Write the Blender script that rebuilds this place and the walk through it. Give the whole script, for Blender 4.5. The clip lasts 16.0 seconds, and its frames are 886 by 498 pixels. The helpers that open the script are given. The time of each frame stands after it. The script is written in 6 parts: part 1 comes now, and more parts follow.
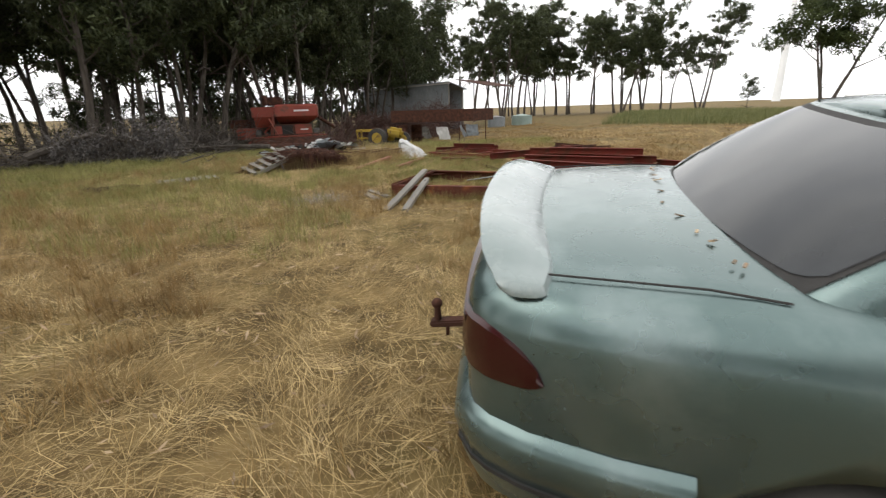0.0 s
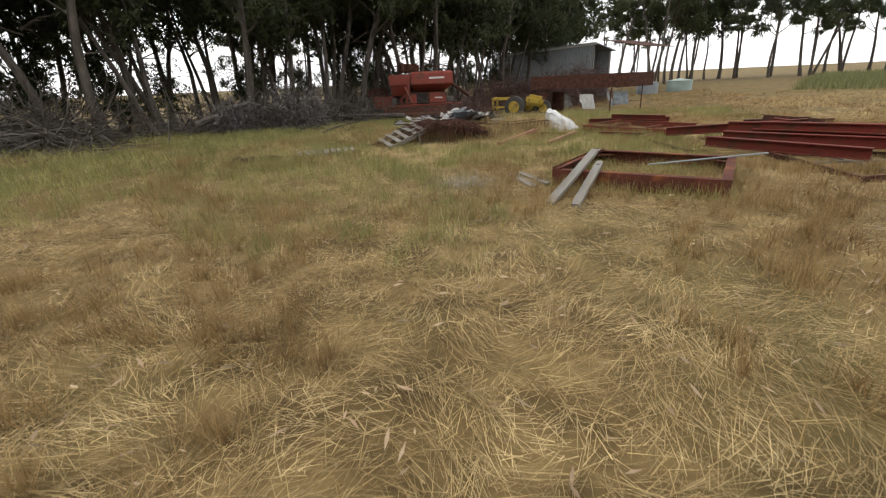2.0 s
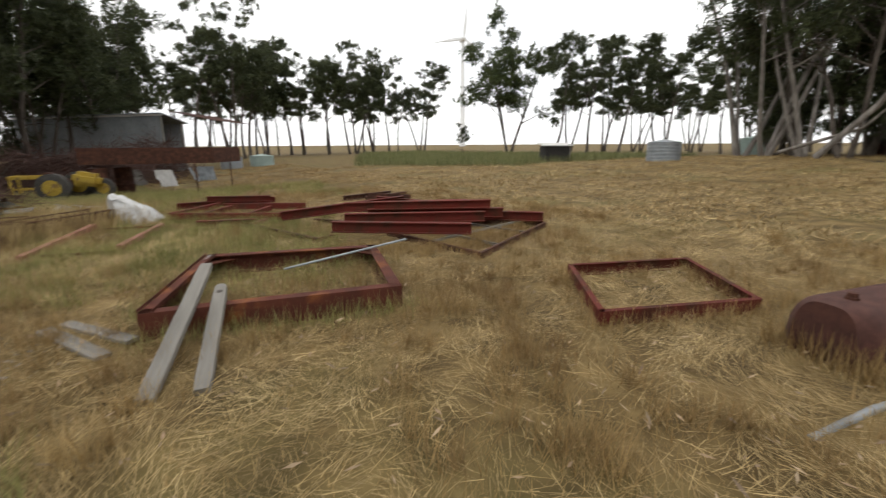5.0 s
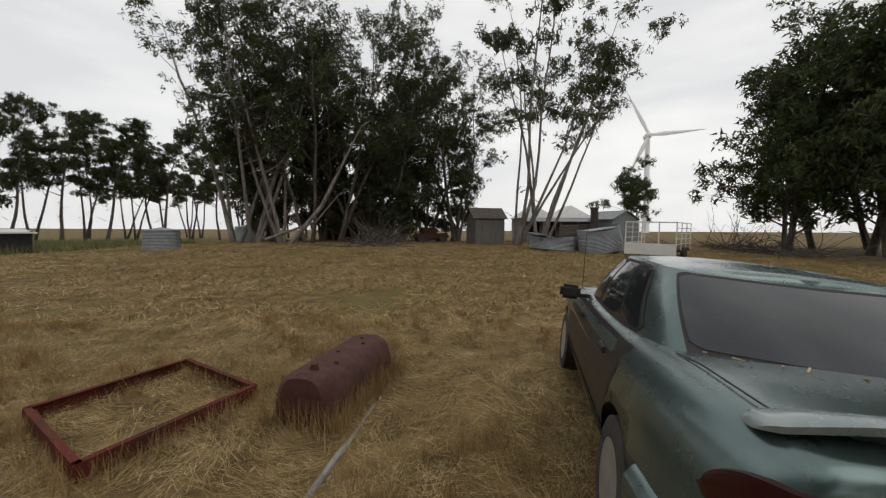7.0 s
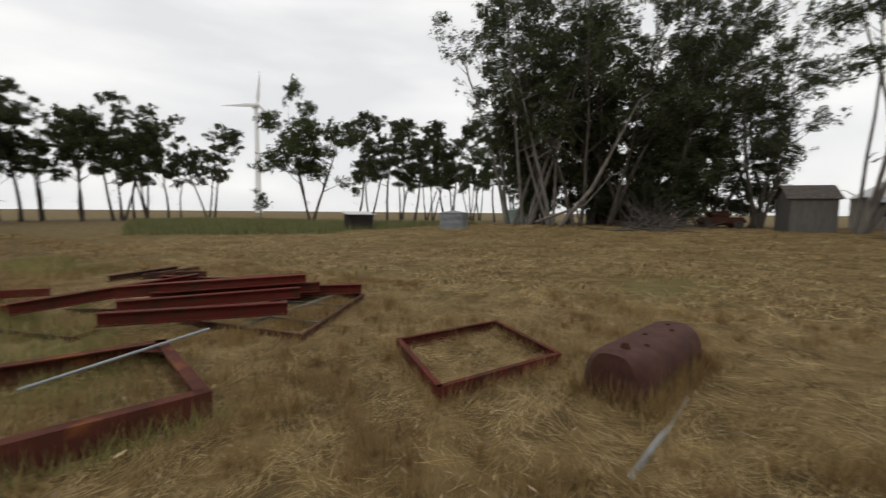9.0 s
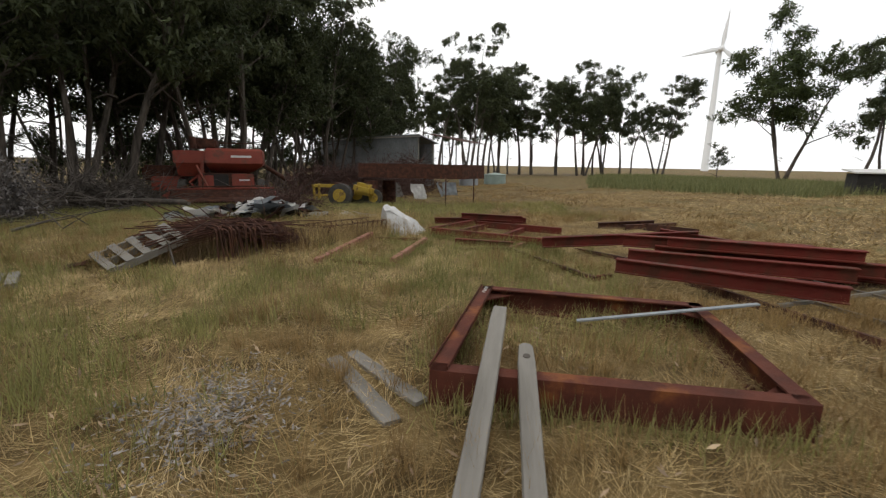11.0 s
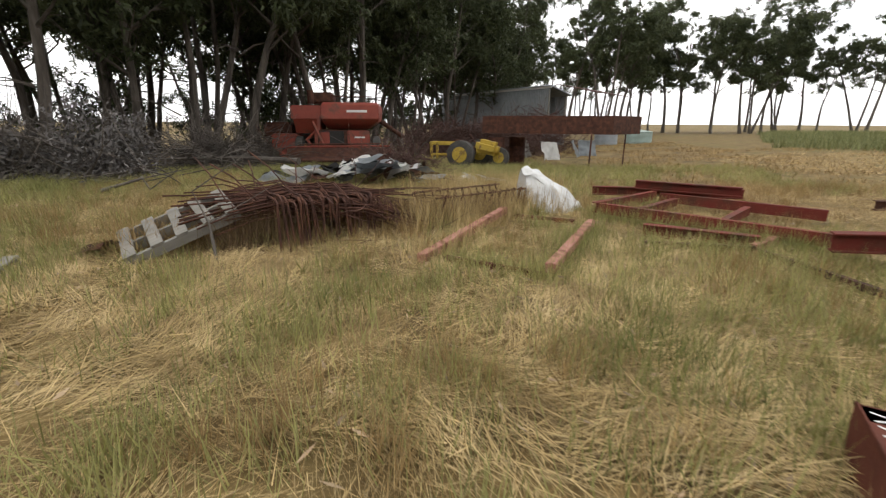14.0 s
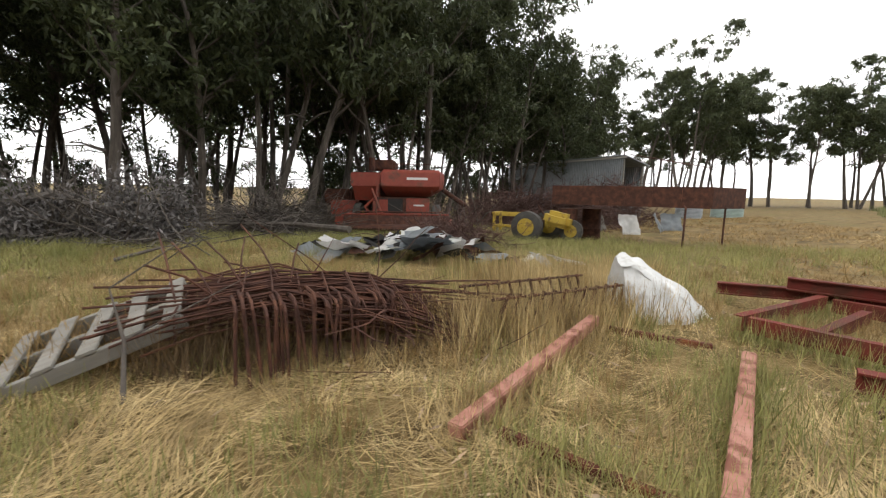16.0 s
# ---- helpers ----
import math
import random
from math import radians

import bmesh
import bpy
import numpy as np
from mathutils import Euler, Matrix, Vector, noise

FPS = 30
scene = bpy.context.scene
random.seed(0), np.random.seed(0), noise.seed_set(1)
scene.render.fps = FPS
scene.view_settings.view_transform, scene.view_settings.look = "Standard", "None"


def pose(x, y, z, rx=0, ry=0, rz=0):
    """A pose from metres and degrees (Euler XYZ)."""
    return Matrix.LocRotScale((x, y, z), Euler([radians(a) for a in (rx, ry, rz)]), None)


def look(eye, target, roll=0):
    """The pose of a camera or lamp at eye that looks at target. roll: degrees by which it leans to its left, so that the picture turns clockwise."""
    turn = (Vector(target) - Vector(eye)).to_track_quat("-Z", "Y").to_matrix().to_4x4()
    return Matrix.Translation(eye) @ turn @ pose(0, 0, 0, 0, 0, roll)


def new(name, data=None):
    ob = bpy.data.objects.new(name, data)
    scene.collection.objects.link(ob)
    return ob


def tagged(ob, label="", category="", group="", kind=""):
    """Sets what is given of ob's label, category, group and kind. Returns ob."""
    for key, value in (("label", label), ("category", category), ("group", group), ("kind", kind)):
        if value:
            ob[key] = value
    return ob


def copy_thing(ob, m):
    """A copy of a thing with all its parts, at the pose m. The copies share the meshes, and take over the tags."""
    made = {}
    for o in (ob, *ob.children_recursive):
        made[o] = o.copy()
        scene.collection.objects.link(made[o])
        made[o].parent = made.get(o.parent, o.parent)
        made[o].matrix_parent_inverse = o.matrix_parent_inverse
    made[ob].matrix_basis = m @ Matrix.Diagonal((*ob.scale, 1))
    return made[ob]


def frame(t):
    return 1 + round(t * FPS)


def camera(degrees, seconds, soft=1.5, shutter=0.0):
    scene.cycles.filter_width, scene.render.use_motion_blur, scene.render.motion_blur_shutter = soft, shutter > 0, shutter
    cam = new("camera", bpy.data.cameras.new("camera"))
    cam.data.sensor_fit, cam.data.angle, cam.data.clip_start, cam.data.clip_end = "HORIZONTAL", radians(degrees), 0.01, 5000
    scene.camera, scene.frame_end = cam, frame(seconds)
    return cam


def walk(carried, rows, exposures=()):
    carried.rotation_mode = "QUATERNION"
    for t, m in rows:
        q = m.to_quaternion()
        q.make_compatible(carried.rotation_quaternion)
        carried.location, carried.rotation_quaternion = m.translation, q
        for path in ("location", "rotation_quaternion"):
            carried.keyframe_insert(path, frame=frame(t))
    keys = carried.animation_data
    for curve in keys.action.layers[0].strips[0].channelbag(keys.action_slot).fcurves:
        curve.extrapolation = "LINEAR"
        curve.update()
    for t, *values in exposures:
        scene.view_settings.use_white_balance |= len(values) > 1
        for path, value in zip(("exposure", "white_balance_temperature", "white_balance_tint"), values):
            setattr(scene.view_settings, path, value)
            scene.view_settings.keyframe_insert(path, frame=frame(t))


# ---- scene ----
cam = camera(91.2, 16.0, soft=1.2, shutter=0.2)
PATH = [
    (0, (0.138, 3.195, 1.421), (0.13, 5.099, 0.807), -1.7),
    (0.5, (-0.114, 3.555, 1.418), (-0.279, 5.456, 0.818), -0.5),
    (1, (-0.32, 3.927, 1.421), (-0.51, 5.823, 0.812), -0.7),
    (1.5, (-0.441, 4.234, 1.377), (-0.866, 6.075, 0.722), -2.4),
    (2, (-0.533, 4.501, 1.391), (-1.065, 6.289, 0.669), -2.6),
    (2.5, (-0.599, 4.876, 1.416), (-0.729, 6.768, 0.78), 0.2),
    (3, (-0.61, 5.216, 1.421), (-0.603, 7.099, 0.746), -0.1),
    (3.2, (-0.642, 5.406, 1.414), (-0.676, 7.306, 0.791), -1.0),
    (5.3, (-0.473, 6.716, 1.466), (0.959, 8.06, 1.088), -0.6),
    (5.5, (-0.431, 6.702, 1.496), (1.211, 7.789, 1.15), -0.4),
    (6, (-0.459, 6.642, 1.556), (1.443, 7.221, 1.339), 0.8),
    (6.5, (-0.436, 6.579, 1.583), (1.552, 6.758, 1.453), 0.5),
    (7, (-0.428, 6.533, 1.611), (1.567, 6.421, 1.525), 0.3),
    (7.5, (-0.437, 6.53, 1.614), (1.55, 6.323, 1.521), 1.0),
    (8, (-0.458, 6.577, 1.612), (1.537, 6.476, 1.504), 0.8),
    (8.5, (-0.526, 6.707, 1.603), (1.434, 7.087, 1.488), 0.6),
    (8.7, (-0.555, 6.752, 1.608), (1.343, 7.367, 1.47), 0.6),
    (9, (-0.57, 6.944, 1.541), (1.15, 7.951, 1.373), 0.5),
    (9.5, (-0.617, 7.23, 1.465), (0.682, 8.73, 1.215), 2.5),
    (10, (-0.669, 7.573, 1.456), (0.17, 9.365, 1.167), 0.9),
    (10.2, (-0.759, 7.629, 1.482), (-0.097, 9.488, 1.158), 1.3),
    (12.3, (-1.007, 9.353, 1.211), (-0.964, 11.303, 0.769), 0.3),
    (12.5, (-1.03, 9.465, 1.213), (-0.946, 11.407, 0.739), 1.9),
    (13, (-1.059, 9.849, 1.161), (-1.095, 11.77, 0.604), 0.2),
    (13.5, (-1.085, 10.278, 1.162), (-1.305, 12.183, 0.594), 0.5),
    (14, (-1.279, 10.747, 1.151), (-1.581, 12.644, 0.594), 0.3),
    (14.5, (-1.496, 11.171, 1.142), (-2.122, 13.006, 0.65), 0.9),
    (15, (-1.634, 11.56, 1.178), (-2.423, 13.348, 0.753), -0.3),
    (15.5, (-1.667, 11.968, 1.191), (-2.354, 13.823, 0.894), 1.3),
    (16, (-1.519, 12.383, 1.153), (-2.116, 14.274, 0.888), 1.2),
]
UNIT = 1.05
EXPOSURES = [(0, 0.55), (3.2, 0.53), (5.3, 0.15), (7.0, -0.50), (8.5, -0.42), (10.2, -0.30), (12.3, 0.50), (14.5, 0.70), (16, 0.85)]
walk(cam, [(t, look(eye, target, roll)) for t, eye, target, roll in PATH], EXPOSURES)

# ---- world and light: an overcast day ----
SUN_DIR = (radians(45), radians(250))
world = bpy.data.worlds.new("overcast_sky")
scene.world = world
world.use_nodes = True
wn, wl = world.node_tree.nodes, world.node_tree.links
wn.clear()
w_out = wn.new("ShaderNodeOutputWorld")
w_bg = wn.new("ShaderNodeBackground")
w_sky = wn.new("ShaderNodeTexSky")
w_sky.sky_type = "NISHITA"
w_sky.sun_disc = False
w_sky.sun_elevation, w_sky.sun_rotation = SUN_DIR
w_sky.dust_density = 4.0
w_tc = wn.new("ShaderNodeTexCoord")
w_map = wn.new("ShaderNodeMapping")
w_map.inputs["Scale"].default_value = (1.6, 1.6, 7.0)
w_noise = wn.new("ShaderNodeTexNoise")
w_noise.inputs["Scale"].default_value = 1.3
w_noise.inputs["Detail"].default_value = 5.0
w_ramp = wn.new("ShaderNodeValToRGB")
w_ramp.color_ramp.elements[0].position, w_ramp.color_ramp.elements[0].color = 0.34, (8.8, 8.85, 8.95, 1)
w_ramp.color_ramp.elements[1].position, w_ramp.color_ramp.elements[1].color = 0.64, (11.3, 11.2, 10.95, 1)
w_mix = wn.new("ShaderNodeMix")
w_mix.data_type = "RGBA"
w_mix.inputs[0].default_value = 0.93
wl.new(w_tc.outputs["Generated"], w_map.inputs["Vector"])
wl.new(w_map.outputs["Vector"], w_noise.inputs["Vector"])
wl.new(w_noise.outputs["Fac"], w_ramp.inputs["Fac"])
wl.new(w_sky.outputs["Color"], w_mix.inputs[6])
wl.new(w_ramp.outputs["Color"], w_mix.inputs[7])
wl.new(w_mix.outputs[2], w_bg.inputs["Color"])
w_bg.inputs["Strength"].default_value = 0.125
wl.new(w_bg.outputs["Background"], w_out.inputs["Surface"])

sun_data = bpy.data.lights.new("sun", "SUN")
sun_data.energy, sun_data.angle, sun_data.color = 0.5, radians(40), (1.0, 0.96, 0.9)
sun = new("sun", sun_data)
sun.matrix_world = look((30 * math.sin(SUN_DIR[1]), 30 * math.cos(SUN_DIR[1]), 30), (0, 0, 0))


# ---- materials ----
def material(name, colours, scale=6.0, rough=0.8, metal=0.0, bump=0.3, fine=60.0, stretch=(1, 1, 1), island=0.0, per_object=0.0,
             stain=None, stain_at=0.6, stain_scale=1.5, stain_soft=0.12, spec=0.5, coat=0.0, translucent=0.0):
    """Grain between two or three colours, a finer relief, and stains with a shape of their own."""
    m = bpy.data.materials.new(name)
    m.use_nodes = True
    n, l = m.node_tree.nodes, m.node_tree.links
    b = n["Principled BSDF"]
    tc = n.new("ShaderNodeTexCoord")
    mp = n.new("ShaderNodeMapping")
    mp.inputs["Scale"].default_value = stretch
    l.new(tc.outputs["Object"], mp.inputs["Vector"])
    vec = mp.outputs["Vector"]

    def noise_at(s, detail=4.0):
        t = n.new("ShaderNodeTexNoise")
        t.inputs["Scale"].default_value, t.inputs["Detail"].default_value = s, detail
        t.inputs["Roughness"].default_value = 0.62
        l.new(vec, t.inputs["Vector"])
        return t.outputs["Fac"]

    ramp = n.new("ShaderNodeValToRGB")
    el = ramp.color_ramp.elements
    while len(el) < len(colours):
        el.new(0.5)
    for k, c in enumerate(colours):
        el[k].position = 0.3 + 0.4 * k / max(1, len(colours) - 1)
        el[k].color = (*c, 1)
    l.new(noise_at(scale), ramp.inputs["Fac"])
    colour = ramp.outputs["Color"]
    if stain:
        s_ramp = n.new("ShaderNodeValToRGB")
        s_ramp.color_ramp.elements[0].position, s_ramp.color_ramp.elements[1].position = stain_at - stain_soft / 2, stain_at + stain_soft / 2
        l.new(noise_at(stain_scale, 6.0), s_ramp.inputs["Fac"])
        mx = n.new("ShaderNodeMix")
        mx.data_type = "RGBA"
        l.new(s_ramp.outputs["Color"], mx.inputs[0])
        l.new(colour, mx.inputs[6])
        mx.inputs[7].default_value = (*stain, 1)
        colour = mx.outputs[2]
    if island or per_object:
        src = n.new("ShaderNodeNewGeometry").outputs["Random Per Island"] if island else n.new("ShaderNodeObjectInfo").outputs["Random"]
        amount = island or per_object
        mr = n.new("ShaderNodeMapRange")
        mr.inputs["To Min"].default_value, mr.inputs["To Max"].default_value = 1 - amount, 1 + amount
        l.new(src, mr.inputs["Value"])
        hs = n.new("ShaderNodeHueSaturation")
        l.new(mr.outputs["Result"], hs.inputs["Value"])
        l.new(colour, hs.inputs["Color"])
        colour = hs.outputs["Color"]
    l.new(colour, b.inputs["Base Color"])
    fine_noise = noise_at(fine)
    rr = n.new("ShaderNodeMapRange")
    rr.inputs["To Min"].default_value, rr.inputs["To Max"].default_value = max(0.02, rough - 0.12), min(1, rough + 0.12)
    l.new(fine_noise, rr.inputs["Value"])
    l.new(rr.outputs["Result"], b.inputs["Roughness"])
    b.inputs["Metallic"].default_value = metal
    b.inputs["Specular IOR Level"].default_value = spec
    b.inputs["Coat Weight"].default_value = coat
    b.inputs["Coat Roughness"].default_value = 0.12
    if bump:
        bp = n.new("ShaderNodeBump")
        bp.inputs["Strength"].default_value, bp.inputs["Distance"].default_value = bump, 0.01
        l.new(fine_noise, bp.inputs["Height"])
        l.new(bp.outputs["Normal"], b.inputs["Normal"])
    if translucent:
        tr = n.new("ShaderNodeBsdfTranslucent")
        l.new(colour, tr.inputs["Color"])
        mixer = n.new("ShaderNodeMixShader")
        mixer.inputs["Fac"].default_value = translucent
        l.new(b.outputs["BSDF"], mixer.inputs[1])
        l.new(tr.outputs["BSDF"], mixer.inputs[2])
        l.new(mixer.outputs["Shader"], n["Material Output"].inputs["Surface"])
    return m


M_SOIL = material("dry_paddock", [(0.055, 0.037, 0.016), (0.135, 0.093, 0.038), (0.235, 0.165, 0.071)], 2.2, 0.95, bump=0.9, fine=26, stain=(0.125, 0.105, 0.038), stain_at=0.58, stain_scale=0.22, stain_soft=0.16, spec=0.15)
M_STRAW = material("straw", [(0.20, 0.135, 0.052), (0.38, 0.275, 0.122), (0.56, 0.425, 0.215)], 2.4, 0.75, bump=0, island=0.42, translucent=0.15)
M_DRY = material("dry_grass", [(0.18, 0.108, 0.040), (0.35, 0.24, 0.098)], 0.8, 0.8, bump=0, island=0.38, translucent=0.25)
M_GREEN = material("half_green_grass", [(0.15, 0.16, 0.045), (0.33, 0.30, 0.112)], 0.7, 0.8, bump=0, island=0.4, translucent=0.3)
M_CROP = material("green_crop", [(0.108, 0.126, 0.0432), (0.2016, 0.2016, 0.0828)], 0.3, 0.8, bump=0, island=0.35, translucent=0.25)
M_LITTER = material("fallen_leaves", [(0.176, 0.104, 0.056), (0.384, 0.288, 0.176)], 3, 0.7, bump=0, island=0.45)
M_BARK = material("gum_bark", [(0.0315, 0.0252, 0.0196), (0.07, 0.056, 0.0441), (0.119, 0.1015, 0.084)], 5, 0.9, bump=0.9, fine=30, stretch=(1, 1, 0.2))
M_PALE_BARK = material("pale_gum_bark", [(0.075, 0.063, 0.052), (0.16, 0.142, 0.124), (0.25, 0.228, 0.20)], 4, 0.85, bump=0.6, fine=30, stretch=(1, 1, 0.2))
M_LEAF = material("gum_leaves", [(0.032, 0.042, 0.018), (0.080, 0.092, 0.040)], 0.5, 0.55, bump=0, island=0.45, translucent=0.32, spec=0.22)
M_LEAF_BRIGHT = material("lit_gum_leaves", [(0.033, 0.048, 0.015), (0.078, 0.096, 0.033)], 0.5, 0.55, bump=0, island=0.45, translucent=0.3, spec=0.22)
M_DEAD_LEAF = material("dead_grey_leaves", [(0.07, 0.063, 0.0595), (0.14, 0.126, 0.119)], 2, 0.8, bump=0, island=0.4)
M_DEAD_WOOD = material("dead_wood", [(0.045, 0.036, 0.03), (0.1275, 0.1087, 0.0915)], 6, 0.9, bump=0.6, fine=40)
M_RUST = material("rust", [(0.0315, 0.01425, 0.0105), (0.06375, 0.027, 0.018), (0.1125, 0.0465, 0.0255)], 7, 0.85, bump=0.5, fine=70, spec=0.25)
M_RED = material("red_oxide_paint", [(0.105, 0.017, 0.012), (0.165, 0.030, 0.020)], 4, 0.8, bump=0.3, fine=50, stain=(0.075, 0.026, 0.015), stain_at=0.53, stain_scale=4, stain_soft=0.2, per_object=0.2, spec=0.2)
M_RUSTRED = material("rusted_red_steel", [(0.062, 0.020, 0.013), (0.115, 0.034, 0.020)], 5, 0.82, bump=0.4, fine=60, stain=(0.20, 0.072, 0.024), stain_at=0.65, stain_scale=2.6, per_object=0.12, spec=0.2)
M_PINK = material("faded_red_paint", [(0.2805, 0.119, 0.085), (0.3655, 0.187, 0.1445)], 6, 0.8, bump=0.35, fine=40, stain=(0.1615, 0.06375, 0.0408), stain_at=0.54, stain_scale=9, spec=0.25)
M_TANK = material("rusted_tank_steel", [(0.048, 0.0208, 0.0168), (0.076, 0.0328, 0.0256), (0.1, 0.0432, 0.032)], 9, 0.75, bump=0.35, fine=120, stain=(0.044, 0.0224, 0.0192), stain_at=0.62, stain_scale=3, spec=0.25)
M_WOOD = material("weathered_grey_wood", [(0.125, 0.115, 0.099), (0.235, 0.22, 0.193)], 7, 0.9, bump=0.6, fine=30, stretch=(0.12, 1, 1), stain=(0.1445, 0.119, 0.08925), stain_at=0.64, stain_scale=6)
M_ZINC = material("galvanised_iron", [(0.192, 0.212, 0.224), (0.288, 0.308, 0.324)], 3, 0.55, metal=0.25, bump=0.15, fine=30, stain=(0.208, 0.176, 0.152), stain_at=0.66, stain_scale=1.5, per_object=0.1)
M_WHITE = material("white_paint", [(0.576, 0.568, 0.544), (0.656, 0.648, 0.632)], 3, 0.6, bump=0.15, fine=40, stain=(0.4, 0.368, 0.32), stain_at=0.66, stain_scale=4)
# near black: for black things, and for shade painted into openings
M_DARK = material("black_and_opening_shade", [(0.012, 0.011, 0.010), (0.025, 0.022, 0.02)], 5, 0.9)


# ---- small builders ----
def thing(name, m=None, label="", category="", group="", kind=""):
    ob = new(name)
    ob.empty_display_size = 0.2
    if m is not None:
        ob.matrix_basis = m
    return tagged(ob, label, category, group, kind)


def mesh_of(name, bm, mat, smooth=True):
    me = bpy.data.meshes.new(name)
    bmesh.ops.recalc_face_normals(bm, faces=bm.faces)
    bm.to_mesh(me)
    bm.free()
    for one in (mat if isinstance(mat, (list, tuple)) else [mat]):
        me.materials.append(one)
    if smooth:
        me.polygons.foreach_set("use_smooth", [True] * len(me.polygons))
        me.set_sharp_from_angle(angle=radians(38))
    return me


def part(name, bm, mat, parent=None, label="", smooth=True):
    ob = new(name, mesh_of(name, bm, mat, smooth))
    ob.parent = parent
    return tagged(ob, label)


def bulk(name, verts, faces, mat, parent=None):
    """A mesh from numpy arrays: verts (n,3), faces (m,k) with one k."""
    me = bpy.data.meshes.new(name)
    k = faces.shape[1]
    me.vertices.add(len(verts))
    me.vertices.foreach_set("co", verts.astype(np.float32).ravel())
    me.loops.add(faces.size)
    me.loops.foreach_set("vertex_index", faces.astype(np.int32).ravel())
    me.polygons.add(len(faces))
    me.polygons.foreach_set("loop_start", np.arange(0, faces.size, k, dtype=np.int32))
    me.update(calc_edges=True)
    me.validate()
    me.materials.append(mat)
    ob = new(name, me)
    ob.parent = parent
    return ob


def add_box(bm, size, m=None, bevel=0.0):
    r = bmesh.ops.create_cube(bm, size=1.0, matrix=(m or Matrix()) @ Matrix.Diagonal((*size, 1)))
    if bevel:
        edges = list({e for v in r["verts"] for e in v.link_edges})
        bmesh.ops.bevel(bm, geom=edges, offset=bevel, segments=2, affect="EDGES", clamp_overlap=True)


def box_bm(size, m=None, bevel=0.0):
    bm = bmesh.new()
    add_box(bm, size, m, bevel)
    return bm


def add_tube(bm, pts, radii, seg=8, cap=True):
    """A bent, tapering round bar through the points."""
    pts = [Vector(p) for p in pts]
    if not isinstance(radii, (list, tuple)):
        radii = [radii] * len(pts)
    rings = []
    side = None
    for i, p in enumerate(pts):
        d = (pts[min(i + 1, len(pts) - 1)] - pts[max(i - 1, 0)]).normalized()
        if side is None:
            side = d.orthogonal().normalized()
        side = (side - d * side.dot(d))
        side = side.normalized() if side.length > 1e-6 else d.orthogonal().normalized()
        up = d.cross(side)
        rings.append([bm.verts.new(p + (side * math.cos(2 * math.pi * k / seg) + up * math.sin(2 * math.pi * k / seg)) * radii[i]) for k in range(seg)])
    for a, b in zip(rings, rings[1:]):
        for k in range(seg):
            bm.faces.new((a[k], a[(k + 1) % seg], b[(k + 1) % seg], b[k]))
    if cap:
        bm.faces.new(rings[0][::-1])
        bm.faces.new(rings[-1])


def tube_bm(pts, radii, seg=8):
    bm = bmesh.new()
    add_tube(bm, pts, radii, seg)
    return bm


def along(a, b, roll=0.0):
    """A pose at a whose x axis runs to b, z as upright as it can be."""
    a, b = Vector(a), Vector(b)
    x = (b - a).normalized()
    y = Vector((0, 0, 1)).cross(x).normalized()
    z = x.cross(y)
    r = Matrix((x, y, z)).transposed().to_4x4()
    return Matrix.Translation(a) @ r @ pose(0, 0, 0, roll)


def profile_bm(outline, length, bevel=0.0):
    """An outline of (y, z) drawn out along x."""
    bm = bmesh.new()
    a = [bm.verts.new((0, y, z)) for y, z in outline]
    b = [bm.verts.new((length, y, z)) for y, z in outline]
    n = len(outline)
    for k in range(n):
        bm.faces.new((a[k], a[(k + 1) % n], b[(k + 1) % n], b[k]))
    bm.faces.new(a[::-1])
    bm.faces.new(b)
    if bevel:
        bmesh.ops.bevel(bm, geom=list(bm.edges), offset=bevel, segments=1, affect="EDGES", clamp_overlap=True)
    return bm


def channel(h, w, t=0.010):
    """Outline of a steel channel standing on z=0, web at y=0, flanges to +y."""
    return [(0, 0), (w, 0), (w, t), (t, t), (t, h - t), (w, h - t), (w, h), (0, h)]


def i_section(h, w, t=0.010):
    a = w / 2
    return [(-a, 0), (a, 0), (a, t), (t / 2, t), (t / 2, h - t), (a, h - t), (a, h), (-a, h), (-a, h - t), (-t / 2, h - t), (-t / 2, t), (-a, t)]


def smooth01(a, b, v):
    v = min(1, max(0, (v - a) / (b - a)))
    return v * v * (3 - 2 * v)


def dip(x, y):
    """The ground falls a little towards the windbreak and the shed."""
    return -0.32 * smooth01(18, 28, y - 0.35 * x) * (1 - smooth01(3, 12, x))


def rise(x, y):
    """Height of the ground: flat round the yard, rising gently to the house side."""
    return dip(x, y) + 0.52 * smooth01(9, 32, x) * (1 - 0.75 * smooth01(16, 32, y)) + 0.02 * noise.noise(Vector((x * 0.35, y * 0.35, 0))) + 0.03 * noise.noise(Vector((x * 1.2, y * 1.2, 5))) + 0.12 * math.exp(-((x - 2.6) / 2.0) ** 2 - ((y - 5.2) / 0.8) ** 2)


# ---- ground ----
def build_ground():
    lines = [-2500, -900, -400, -200, -120, -80, -60] + [-50 + 2 * k for k in range(18)] + [-14 + 0.4 * k for k in range(70)] + \
            [14 + 2 * k for k in range(24)] + [64, 80, 110, 160, 260, 500, 1000, 2500]
    xs = np.array(lines, float)
    ys = xs + 8
    nx, ny = len(xs), len(ys)
    v = np.array([(x, y, rise(x, y)) for y in ys for x in xs])
    f = np.array([(j * nx + i, j * nx + i + 1, (j + 1) * nx + i + 1, (j + 1) * nx + i) for j in range(ny - 1) for i in range(nx - 1)])
    g = bulk("ground", v, f, M_SOIL)
    g.data.polygons.foreach_set("use_smooth", [True] * len(g.data.polygons))
    tagged(g, "dry grassy paddock with flattened straw and bare soil", "ground", kind="structure")


build_ground()

rng = np.random.default_rng(7)


